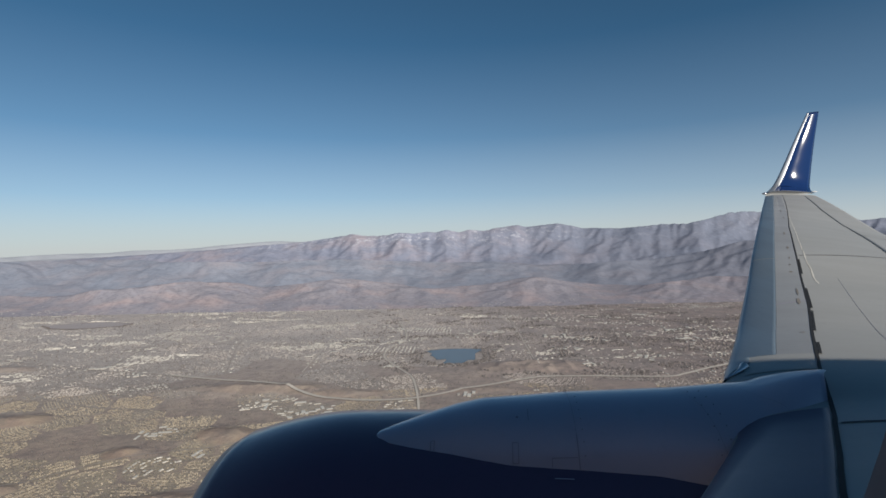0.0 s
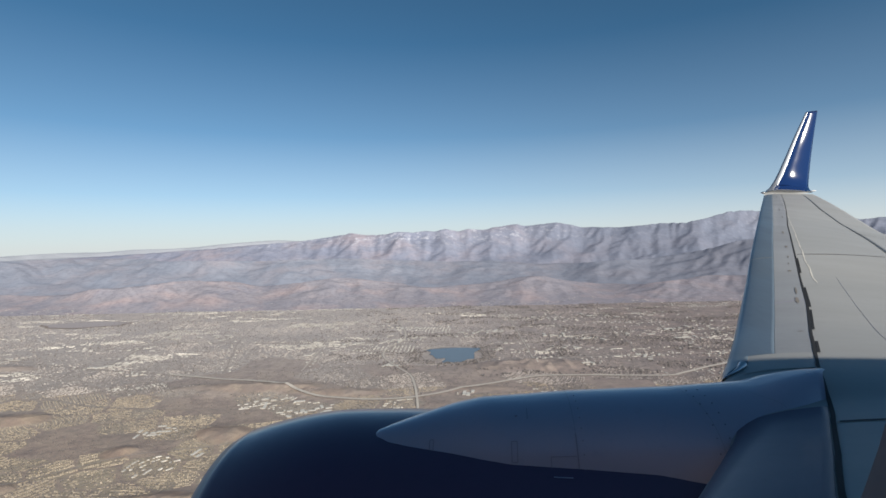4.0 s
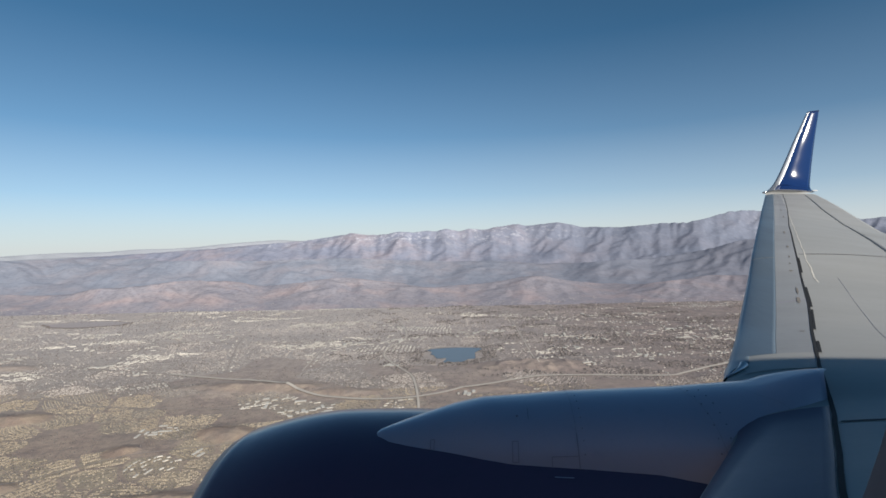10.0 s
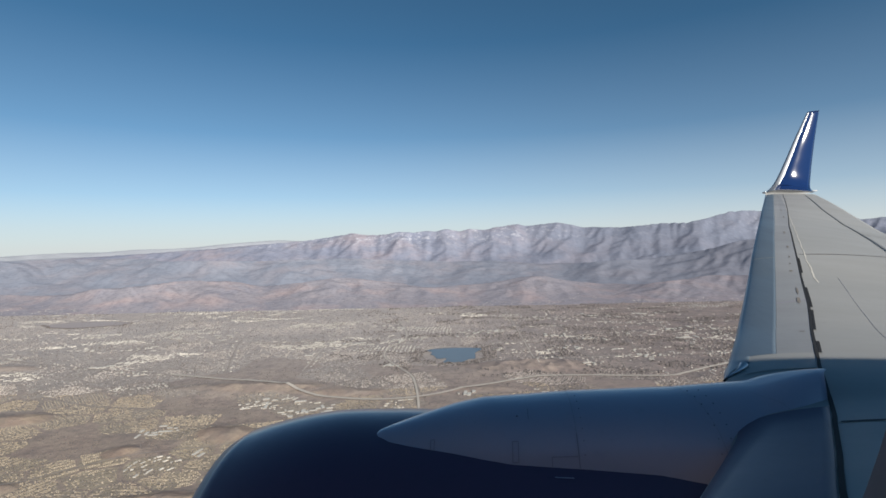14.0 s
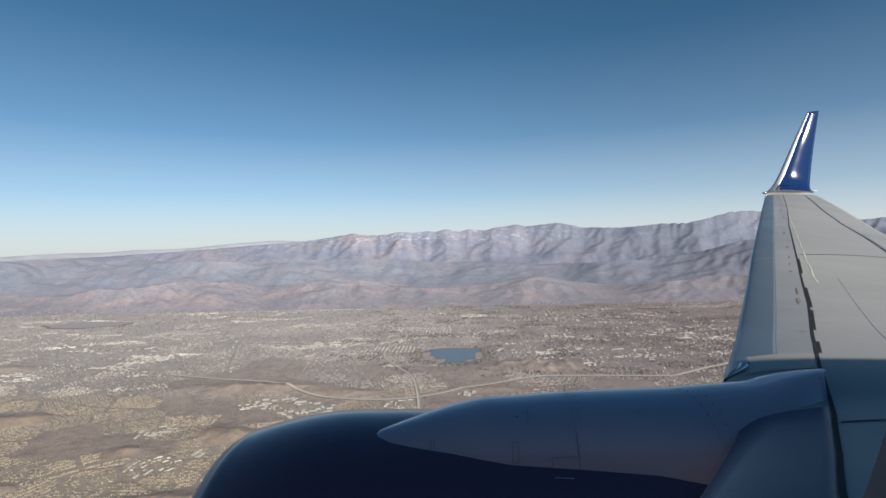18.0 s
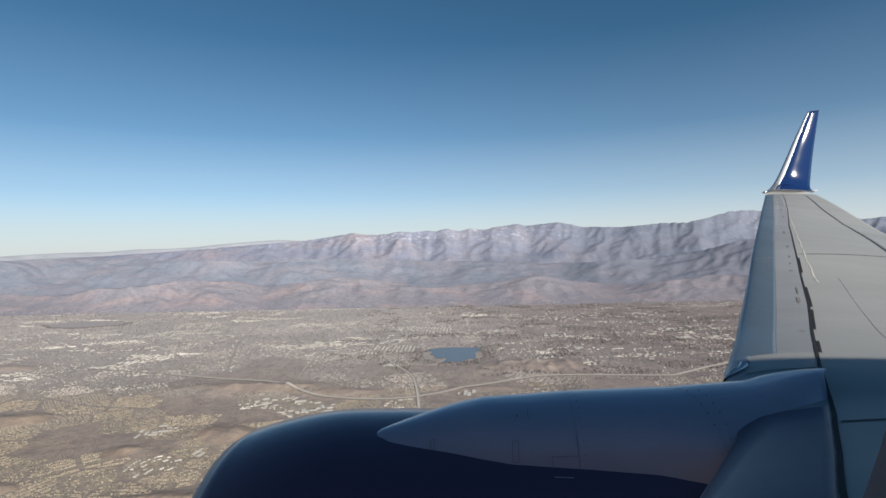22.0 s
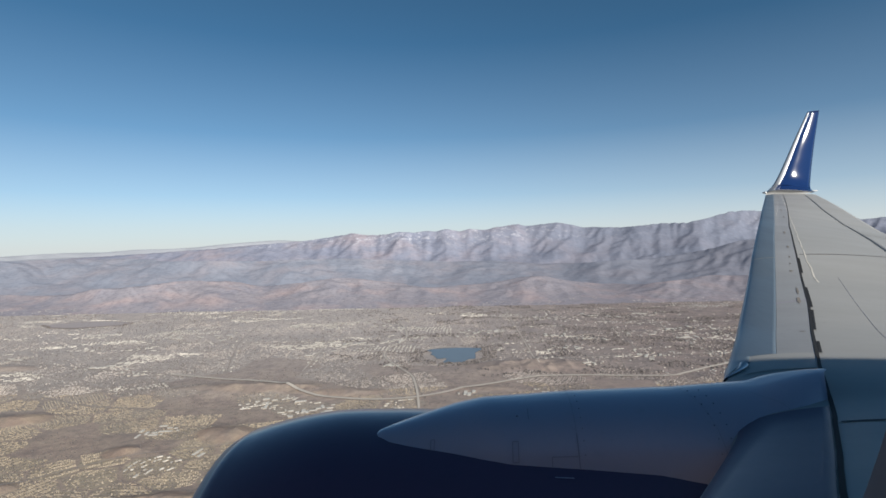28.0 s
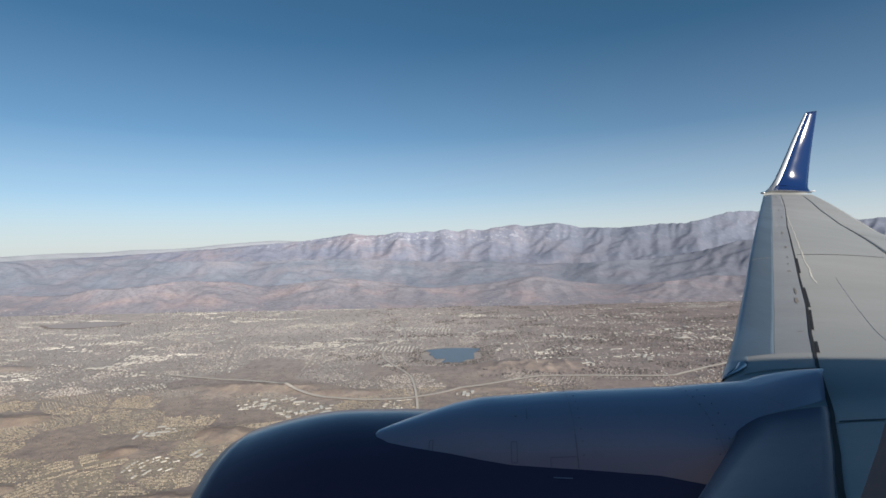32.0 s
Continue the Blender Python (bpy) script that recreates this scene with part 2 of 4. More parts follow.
M_GROUND = ground_material()
M_ROOF = simple("pale_roofing", (0.82, 0.79, 0.73), (0.66, 0.63, 0.58), 0.2, vary=0.4)
M_HOUSE = simple("grey_tan_roofs", (0.64, 0.575, 0.53), (0.52, 0.465, 0.43), 0.03, vary=0.45)
M_ESTATE = simple("tan_tile_roofs", (0.53, 0.445, 0.335), (0.43, 0.355, 0.27), 0.03, vary=0.6)
M_WALL = simple("stucco_wall", (0.42, 0.385, 0.34), (0.34, 0.315, 0.29), 0.3)
M_TREE = simple("tree_foliage", (0.16, 0.142, 0.137), (0.21, 0.187, 0.177), 0.1, vary=0.25)
M_ROAD = simple("concrete_road", (0.64, 0.58, 0.51), (0.55, 0.50, 0.445), 0.05, vary=0.0)
M_VERGE = simple("brown_road_verge", (0.34, 0.275, 0.235), (0.29, 0.24, 0.205), 0.05, vary=0.0)
M_BASIN = simple("dark_dry_basin", (0.47, 0.42, 0.415), (0.41, 0.365, 0.365), 0.03, vary=0.0)
M_SHOP = simple("shop_roofs", (0.78, 0.74, 0.67), (0.60, 0.56, 0.51), 0.1, vary=0.6)
M_STREET = simple("asphalt_street", (0.45, 0.395, 0.36), (0.38, 0.335, 0.305), 0.05)
M_WATER = Mat("lake_water")
M_WATER.base((0.15, 0.178, 0.20))
M_WATER.set(Roughness=0.25)
M_WATER.bump(M_WATER.noise(M_WATER.coords(), 0.4, 4), 0.25, 0.3)
M_WATER = M_WATER.m


# ---- mesh helpers ----
def mesh_object(name, verts, faces, material, parent=None, smooth=True, label=""):
    me = bpy.data.meshes.new(name)
    me.from_pydata([tuple(map(float, v)) for v in verts], [], faces)
    me.materials.append(material)
    if smooth:
        me.polygons.foreach_set("use_smooth", [True] * len(me.polygons))
    me.update()
    ob = new(name, me)
    if parent:
        ob.parent = parent
    if label:
        ob["label"] = label
    return ob


def grid_faces(nu, nv, wrap=False):
    """Quads of a grid of nu rows of nv points."""
    f = []
    for i in range(nu - 1):
        for j in range(nv if wrap else nv - 1):
            k = (j + 1) % nv
            f.append((i * nv + j, i * nv + k, (i + 1) * nv + k, (i + 1) * nv + j))
    return f


def lattice(p, seed):
    """A repeatable random value for each whole-number point of the plane."""
    n = (p[..., 0].astype(np.int64) * 374761393 + p[..., 1].astype(np.int64) * 668265263 + seed * 974711) & 0xFFFFFFFF
    n = ((n ^ (n >> 13)) * 1274126177) & 0xFFFFFFFF
    return ((n ^ (n >> 16)) & 0xFFFF) / 65535.0


def value_noise(x, y, seed=0):
    xi, yi = np.floor(x), np.floor(y)
    fx, fy = x - xi, y - yi
    fx, fy = fx * fx * fx * (fx * (6 * fx - 15) + 10), fy * fy * fy * (fy * (6 * fy - 15) + 10)
    at = lambda a, b: lattice(np.stack([xi + a, yi + b], -1), seed)
    return (at(0, 0) * (1 - fx) + at(1, 0) * fx) * (1 - fy) + (at(0, 1) * (1 - fx) + at(1, 1) * fx) * fy


def fbm(x, y, octaves=5, seed=0, ridged=False, gain=0.5):
    total, amp, norm = 0.0, 1.0, 0.0
    for k in range(octaves):
        n = value_noise(x * 2 ** k + 17.3 * k, y * 2 ** k - 9.1 * k, seed + k)
        total = total + amp * ((1 - np.abs(2 * n - 1)) if ridged else n)
        norm += amp
        amp *= gain
    return total / norm


# ---- the plain ----
# bare hills: place, reach along x and y, height
HILLS = [(96, 600, 78, 34, 6.5), (-205, 530, 78, 20, 5.0), (-96, 508, 40, 14, 2.5), (-178, 402, 30, 18, 5.0), (-378, 438, 36, 20, 5.0), (-166, 299, 34, 11, 3.5), (-335, 352, 16, 12, 3.0), (-285, 318, 14, 9, 3.0), (-240, 372, 13, 10, 3.0), (30, 512, 34, 9, 1.5), (-560, 640, 50, 16, 3.0)]
LAKE = (10, 672)


def ground_height(x, y):
    x, y = np.asarray(x, float), np.asarray(y, float)
    z = 3.0 * (fbm(x / 160, y / 160, 4, 3) - 0.5)
    rough = fbm(x / 26, y / 26, 4, 9, True)
    for hx, hy, rx, ry, top in HILLS:
        z = z + top * np.exp(-((x - hx) / rx) ** 2 - ((y - hy) / ry) ** 2) * (0.35 + 1.1 * rough)
    lake = np.exp(-((x - LAKE[0]) / 62) ** 2 - ((y - LAKE[1]) / 62) ** 2)
    return z * (1 - np.clip(1.6 * lake, 0, 1))


GX, GY = np.arange(-1320, 1241, 4.0), np.arange(272, 1312, 4.0)
TABLE = ground_height(*np.meshgrid(GX, GY))


def heights_at(x, y):
    """The plain's heights from a table, for the many small things."""
    i, j = np.clip((np.asarray(x, float) + 1320) / 4, 0, len(GX) - 1.01), np.clip((np.asarray(y, float) - 272) / 4, 0, len(GY) - 1.01)
    a, b = i.astype(int), j.astype(int)
    f, g = i - a, j - b
    return (TABLE[b, a] * (1 - f) + TABLE[b, a + 1] * f) * (1 - g) + (TABLE[b + 1, a] * (1 - f) + TABLE[b + 1, a + 1] * f) * g


def height_at(x, y):
    return float(heights_at(x, y))


def bareness(x, y):
    """How far a place belongs to the open brown hills."""
    edge = 0.55 * (fbm(x / 30, y / 30, 4, 83) - 0.5)
    b = np.zeros(np.shape(x))
    for hx, hy, rx, ry, top in HILLS:
        q = np.sqrt(((x - hx) / rx) ** 2 + ((y - hy) / ry) ** 2)
        b = np.maximum(b, np.clip((1.05 + edge * 1.6 - q) * 4, 0, 1))
    return b


# ---- districts: the plain is a patchwork of housing, sheds, fields and brush ----
rng = np.random.default_rng(11)


def spacing(y):
    return np.interp(y, [280, 480, 640, 1250], [27, 36, 62, 105])


SEEDS = []
for k in range(9000):
    y = 272 * (1290 / 272) ** rng.random()
    x = rng.uniform(-1.05, 1.0) * y
    if all((x - a) ** 2 + 1.6 * (y - b) ** 2 > spacing(y) ** 2 for a, b in SEEDS):
        SEEDS.append((x, y))
SEEDS = np.array(SEEDS)
TONE = rng.random(len(SEEDS))
OPEN = fbm(SEEDS[:, 0] / 120, SEEDS[:, 1] / 120, 4, 21)
BUILT = np.where(OPEN > np.interp(SEEDS[:, 1], [300, 520, 700, 1100], [0.42, 0.34, 0.28, 0.34]), 1.0, 0.0)
BUILT = np.where(SEEDS[:, 1] < 520, (fbm(SEEDS[:, 0] / 48, SEEDS[:, 1] / 48, 3, 24) > 0.37) * 1.0, BUILT)
for hx, hy, near in ((-190, 333, 42), (-240, 330, 30), (-356, 456, 26), (-235, 414, 24), (-140, 455, 26), (-290, 478, 40), (-335, 520, 45), (-150, 565, 34), (-420, 500, 40)):
    BUILT[(SEEDS[:, 0] - hx) ** 2 + (SEEDS[:, 1] - hy) ** 2 < near ** 2] = 1.0
BUILT[bareness(SEEDS[:, 0], SEEDS[:, 1]) > 0.9] = 0.0
SHEDS = (rng.random(len(SEEDS)) < np.interp(SEEDS[:, 1], [300, 560, 800], [0.05, 0.25, 0.35])) & (BUILT > 0)


def nearest_seed(x, y):
    """The district of each place, and how far within it the place lies."""
    best, second, which = np.full(x.shape, 1e12), np.full(x.shape, 1e12), np.zeros(x.shape, int)
    for i, (a, b) in enumerate(SEEDS):
        d = (x - a) ** 2 + 1.6 * (y - b) ** 2
        m = d < best
        second = np.where(m, best, np.minimum(second, d))
        best[m], which[m] = d[m], i
    return which, np.sqrt(second) - np.sqrt(best)


def build_ground():
    az = np.concatenate([np.radians(np.linspace(-50, 50, 560)), np.radians(np.linspace(56, 304, 32))])
    ring = np.concatenate([[0.5, 60, 140], np.geomspace(220, 1350, 330), np.geomspace(1400, 4700, 40)])
    a, r = np.meshgrid(az, ring)
    x, y = np.sin(a) * r, np.cos(a) * r
    z = ground_height(x, y)
    verts = np.stack([x, y, z], -1).reshape(-1, 3)
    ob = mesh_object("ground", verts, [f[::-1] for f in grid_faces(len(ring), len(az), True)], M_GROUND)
    # land use: how built-up, how bare, and each district's own tone
    wx, wy = x + 9 * (fbm(x / 25, y / 25, 3, 71) - 0.5), y + 9 * (fbm(x / 25, y / 25, 3, 72) - 0.5)
    own, depth = nearest_seed(wx, wy)
    # brushy strips part the nearer housing estates
    apart = np.clip(depth / (0.10 * spacing(y)) - 0.55, 0, 1)
    apart = np.maximum(apart, np.clip((y - 500) / 120, 0, 1))
    inside = (y > 265) & (y < 1330) & (np.abs(x) < 1.15 * y)
    use = np.stack([np.where(inside, BUILT[own] * apart, 0.3), bareness(x, y), np.where(inside, TONE[own], 0.5), np.ones(x.shape)], -1)
    at = ob.data.color_attributes.new("land_use", "FLOAT_COLOR", "POINT")
    at.data.foreach_set("color", use.reshape(-1).astype(np.float32))
    tagged(ob, "dry tan valley floor with brush and scattered suburbs", "ground", kind="structure")


build_ground()


def eroded(z, lift, dx, dy, steps, strength, creep):
    """Rivers cut into rising land: each step every place rises, then wears down to the neighbour that drains it."""
    nv, nu = z.shape
    n = nv * nu
    index = np.arange(n).reshape(nv, nu)
    ways = [(i, j, math.hypot(i * dx, j * dy)) for i in (-1, 0, 1) for j in (-1, 0, 1) if i or j]
    for step in range(steps):
        z = z + lift
        pad = np.pad(z, 1, mode="edge")
        best, target, length = np.zeros_like(z), index.copy(), np.ones_like(z)
        for i, j, far in ways:
            drop = (z - pad[1 + j:1 + j + nv, 1 + i:1 + i + nu]) / far
            to = np.clip(np.arange(nv) + j, 0, nv - 1)[:, None] * nu + np.clip(np.arange(nu) + i, 0, nu - 1)[None, :]
            better = drop > best
            best, target, length = np.where(better, drop, best), np.where(better, to, target), np.where(better, far, length)
        order = np.argsort(z.reshape(-1), kind="stable").tolist()
        drain = target.reshape(-1).tolist()
        area = [1.0] * n
        for i in reversed(order):
            if drain[i] != i:
                area[drain[i]] += area[i]
        wear = (strength * (np.array(area) * dx * dy) ** 0.45 / length.reshape(-1)).tolist()
        level = z.reshape(-1).tolist()
        for i in order:
            r = drain[i]
            if r != i:
                level[i] = (level[i] + wear[i] * level[r]) / (1.0 + wear[i])
        z = np.array(level).reshape(nv, nu)
        pad = np.pad(z, 1, mode="edge")
        z = z + creep * (pad[:-2, 1:-1] + pad[2:, 1:-1] + pad[1:-1, :-2] + pad[1:-1, 2:] - 4 * z)
        z[0], z[-1] = 0.0, 0.0
    return z


def finer(z, k):
    """The same heights on a grid k times as fine, along smooth curves."""
    for axis in (0, 1):
        z = np.moveaxis(z, axis, 0)
        n = z.shape[0]
        at = np.linspace(0, n - 1, (n - 1) * k + 1)
        i = np.minimum(at.astype(int), n - 2)
        f = (at - i)[:, None]
        p0, p1, p2, p3 = z[np.maximum(i - 1, 0)], z[i], z[i + 1], z[np.minimum(i + 2, n - 1)]
        z = p1 + 0.5 * f * (p2 - p0 + f * (2 * p0 - 5 * p1 + 4 * p2 - p3 + f * (3 * (p1 - p2) + p3 - p0)))
        z = np.moveaxis(z, 0, axis)
    return z


def ridge(name, label, knots, crest, front, back, material, seed, span=(-1.05, 1.05), nu=520, nv=60, steps=36, strength=0.6, creep=0.2, body=0.7, sway=0.12, roll=0.0, rough=0.004, soft=0.004, broad=260.0):
    """A mountain range raised under its skyline over the plain and worn into branching spurs and ravines."""
    ku, ke = zip(*knots)
    u, t = np.linspace(*span, nu), np.linspace(0, 1, nv)
    uu, tt = np.meshgrid(u, t)
    dist = front + (back - front) * tt
    line = np.mean([np.interp(u + d, ku, ke) for d in np.linspace(-soft, soft, 9)], axis=0) + roll * (fbm(u * 9, u * 0 + 0.7, 3, seed + 6) - 0.5)
    knee = (crest - front) / (back - front) + sway * (fbm(u * 4.3, u * 0 + 0.3, 3, seed + 2) - 0.5)[None, :] * 2
    side = np.clip(np.where(tt < knee, tt / knee, (1 - tt) / (1 - knee)), 0, 1)
    want = np.maximum(H + crest * line, 14.0)
    massif = fbm(uu * crest / broad + 7.3, dist / broad, 3, seed + 4) - 0.5
    start = want[None, :] * (0.25 * side + 0.5 * massif * np.clip(side * 2, 0, 1)) + 0.06 * want.mean() * (fbm(uu * crest / 60, dist / 60, 4, seed) - 0.5) * np.clip(side * 4, 0, 1)
    hard = 0.45 + 1.1 * fbm(uu * crest / 190, dist / 190, 3, seed + 9)
    z = eroded(start, want[None, :] * hard * (0.25 + 0.75 * side) / steps, (u[1] - u[0]) * crest, (back - front) / (nv - 1), steps, strength, creep)
    z = z + body * want[None, :] * side ** 1.4 * (1 + 0.9 * massif * (1 - side ** 2))
    # raised or lowered, gently along the range, so that its top follows the skyline
    gain = np.min((line[None, :] * np.minimum(dist, crest) + H) / np.maximum(z, 2.0), axis=0)
    w = max(2, int(0.02 / (u[1] - u[0])))
    bell = np.exp(-np.linspace(-2, 2, 2 * w + 1) ** 2)
    gain = np.exp(np.convolve(np.pad(np.log(np.clip(gain, 0.05, 20)), w, mode="edge"), bell / bell.sum(), mode="valid"))
    z = finer(z * gain[None, :], 2)
    nv, nu = z.shape
    uu, dist = np.meshgrid(np.linspace(*span, nu), np.linspace(front, back, nv))
    x, y = uu * dist, dist
    z = z + rough * want.mean() * (fbm(x / 22, y / 22, 4, seed + 15, True) - 0.5) * np.clip(z / 20, 0, 1)
    z[0], z[-1] = -1.2, -1.2
    ob = mesh_object(name, np.stack([x, y, z], -1).reshape(-1, 3), [f[::-1] for f in grid_faces(nv, nu)], material)
    return tagged(ob, label, "mountains", kind="structure")


FAR = [(-1.036, -0.014), (-0.8707, -0.0115), (-0.8262, -0.0095), (-0.7595, -0.0070), (-0.6596, -0.0068), (-0.6039, -0.0028), (-0.5374, -0.0030), (-0.4874, -0.0008), (-0.4262, 0.0045), (-0.3706, 0.0078), (-0.3262, 0.0098), (-0.2709, 0.0065), (-0.18, 0.004), (0.1, 0.0), (1.0, 0.0)]
MAIN = [(-1.05, -0.030), (-0.8, -0.021), (-0.60, -0.012), (-0.45, -0.004), (-0.38, 0.001), (-0.32, 0.004), (-0.2709, 0.0075), (-0.2152, 0.0145), (-0.1762, 0.0204), (-0.1486, 0.0158), (-0.1153, 0.0173), (-0.0874, 0.0230), (-0.0542, 0.0215), (-0.0375, 0.0252), (-0.0154, 0.024), (0.0069, 0.0298), (0.0312, 0.0245), (0.0513, 0.0300), (0.0789, 0.0276), (0.1068, 0.0343), (0.1457, 0.0401), (0.1622, 0.0360), (0.2233, 0.0440), (0.2509, 0.0395), (0.2708, 0.0350), (0.3506, 0.0352), (0.4393, 0.0445), (0.4781, 0.0440), (0.517, 0.0525), (0.5614, 0.0640), (0.6002, 0.0660), (0.66, 0.060), (0.7493, 0.0379), (0.7826, 0.0470), (0.8269, 0.0440), (0.869, 0.0480), (1.0, 0.044)]
FRONT = [(-1.04, -0.026), (-0.8713, -0.0215), (-0.8047, -0.022), (-0.7047, -0.021), (-0.6267, -0.0190), (-0.5382, -0.0265), (-0.4271, -0.0275), (-0.2939, -0.0280), (-0.1829, -0.0285), (-0.0942, -0.0330), (0.0166, -0.0376), (0.0943, -0.0348), (0.1829, -0.0410), (0.294, -0.0357), (0.4049, -0.0270), (0.5161, -0.0104), (0.5939, 0.0080), (0.70, 0.006), (0.80, -0.014), (1.02, -0.010)]
FOOT = [(-1.04, -0.088), (-0.873, -0.090), (-0.706, -0.086), (-0.594, -0.076), (-0.505, -0.066), (-0.427, -0.066), (-0.361, -0.080), (-0.25, -0.072), (-0.183, -0.068), (-0.106, -0.076), (-0.028, -0.090), (0.10, -0.080), (0.172, -0.068), (0.238, -0.082), (0.32, -0.096), (0.427, -0.086), (0.52, -0.074), (0.604, -0.078), (1.015, -0.076)]
# the land falls off a little towards the east
MAIN = [(u, e - 0.017 * min(1.0, max(0.0, (u + 0.15) / 0.6))) for u, e in MAIN]
FRONT = [(u, e - 0.014 * min(1.0, max(0.0, (u + 0.15) / 0.6))) for u, e in FRONT]
MID = [(u, e - 0.009) for u, e in FAR[:10]] + [(-0.3262, 0.002), (-0.28, -0.002), (-0.2, -0.016), (0.1, -0.05), (1.0, -0.06)]
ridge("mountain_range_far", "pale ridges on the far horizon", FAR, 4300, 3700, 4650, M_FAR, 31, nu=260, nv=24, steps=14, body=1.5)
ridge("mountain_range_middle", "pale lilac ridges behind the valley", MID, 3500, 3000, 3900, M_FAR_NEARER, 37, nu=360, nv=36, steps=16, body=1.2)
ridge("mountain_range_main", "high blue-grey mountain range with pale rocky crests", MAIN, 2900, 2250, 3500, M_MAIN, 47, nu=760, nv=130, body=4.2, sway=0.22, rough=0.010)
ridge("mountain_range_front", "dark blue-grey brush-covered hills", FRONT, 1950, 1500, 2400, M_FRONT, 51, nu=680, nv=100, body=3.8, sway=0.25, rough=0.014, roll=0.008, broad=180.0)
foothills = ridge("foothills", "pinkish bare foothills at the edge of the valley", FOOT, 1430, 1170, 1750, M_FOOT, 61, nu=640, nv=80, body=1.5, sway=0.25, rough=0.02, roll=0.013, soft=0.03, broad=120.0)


# ---- lake and roads ----
def build_lake():
    """A reservoir with a straight dam along its far side and inlets among trees."""
    outline = [(-27, 702), (-18, 711), (4, 716), (28, 716), (49, 711), (46, 696), (40, 678), (37, 660), (33, 645), (24, 633), (10, 628), (-3, 634), (0, 648), (-12, 656), (-17, 672), (-21, 688)]
    line = smooth_line(outline + outline[:1], 3)[:-1]
    n = len(line)
    wob = [(16 if y < 700 else 3) * (float(fbm(np.array(x / 13), np.array(y / 13), 3, 77)) - 0.5) for x, y in line]
    c = np.mean(line, axis=0)
    rim = [(x + w * (x - c[0]) / 40, y + w * (y - c[1]) / 40, 0.3) for (x, y), w in zip(line, wob)]
    shore = [(x + (x - c[0]) * 0.03, y + (y - c[1]) * 0.03, 0.15) for x, y, _ in rim]
    tagged(mesh_object("lake", rim, [tuple(range(n))], M_WATER, smooth=False), "small blue reservoir among brown hills", "lake", kind="structure")
    tagged(mesh_object("lake_shore", shore, [tuple(range(n))], M_VERGE, smooth=False), "bare brown bank round the reservoir", "shore", kind="structure")
    return np.array(rim)


def smooth_line(points, step):
    """A Catmull-Rom line through the points, at about that spacing."""
    p = [np.array(q, float) for q in points]
    p = [2 * p[0] - p[1]] + p + [2 * p[-1] - p[-2]]
    out = []
    for a, b, c, d in zip(p, p[1:], p[2:], p[3:]):
        n = max(2, int(np.linalg.norm(c - b) / step))
        for t in np.arange(n) / n:
            out.append(0.5 * (2 * b + (c - a) * t + (2 * a - 5 * b + 4 * c - d) * t * t + (3 * b - a - 3 * c + d) * t ** 3))
    out.append(p[-2])
    return np.array(out)


SHORE = build_lake()


def build_basin(cx, cy, rx, ry):
    n = 60
    rim = [(cx + rx * math.cos(2 * math.pi * i / n) * (0.85 + 0.1 * math.sin(i * 0.7) + 0.12 * math.sin(i * 0.23 + 1)), cy + ry * math.sin(2 * math.pi * i / n)) for i in range(n)]
    for name, grow, lift, mat, label in (("basin_bank", 1.10, 0.5, M_VERGE, "bank round a dry basin"), ("basin", 1.0, 0.8, M_BASIN, "dark dry flood basin in the plain")):
        v = [(cx + (x - cx) * grow, cy + (y - cy) * grow, height_at(cx, cy) + lift) for x, y in rim]
        tagged(mesh_object(name, v, [tuple(range(n))], mat, smooth=False), label, "basin", kind="structure")


build_basin(-712, 1010, 80, 40)


def ribbon_road(name, label, points, width, material, lift=0.35):
    line = smooth_line(points, 6)
    way = np.gradient(line, axis=0)
    way /= np.linalg.norm(way, axis=1)[:, None]
    side = np.stack([-way[:, 1], way[:, 0]], -1) * width / 2
    verts = []
    for s in (-1, 1):
        e = line + s * side
        verts.append(np.column_stack([e, ground_height(line[:, 0], line[:, 1]) + lift]))
    v = np.stack(verts, 1).reshape(-1, 3)
    ob = mesh_object(name, v, [f[::-1] for f in grid_faces(len(line), 2)], material, smooth=False)
    return tagged(ob, label, "road", kind="structure")


ROADS = []


def road(name, label, points, width, material, lift=0.35):
    ROADS.append((smooth_line(points, 4), width))
    return ribbon_road(name, label, points, width, material, lift)


FREEWAY = [(-327, 601), (-247, 570), (-219, 563), (-173, 538), (-135, 505), (-104, 491), (-70, 485), (-38, 486), (-11, 497), (41, 526), (99, 552), (161, 554), (239, 551), (263, 561), (299, 583), (345, 607), (420, 650), (540, 700)]
road("road", "pale concrete freeway curving across the valley", FREEWAY, 4.0, M_ROAD, 0.8)
road("road", "broad divided road past the reservoir", [(-20, 400), (-24, 440), (-28, 490), (-33, 535), (-40, 572), (-61, 619), (-82, 676), (-79, 727), (-63, 780), (-66, 853), (-89, 979)], 2.2, M_ROAD, 0.6)
ribbon_road("dam", "pale concrete dam along the reservoir", [(-30, 703), (-16, 716), (8, 721)], 2.6, M_ROAD, 0.7)
road("road", "pale road across the suburbs", [(-760, 760), (-612, 698), (-511, 658), (-434, 631), (-327, 601)], 1.9, M_STREET)
road("road", "pale road along the foot of the hills", [(300, 1080), (435, 1095), (586, 1120), (711, 1160)], 2.6, M_ROAD)
road("road", "pale road towards the far hills", [(-860, 800), (-700, 917), (-601, 1050), (-504, 1120)], 2.6, M_ROAD)
road("road", "asphalt road through the housing", [(-300, 300), (-262, 345), (-215, 372), (-160, 385), (-120, 430), (-112, 470)], 1.4, M_STREET)
road("road", "asphalt road through the housing", [(-420, 520), (-330, 480), (-250, 470), (-180, 470), (-128, 500)], 1.4, M_STREET)
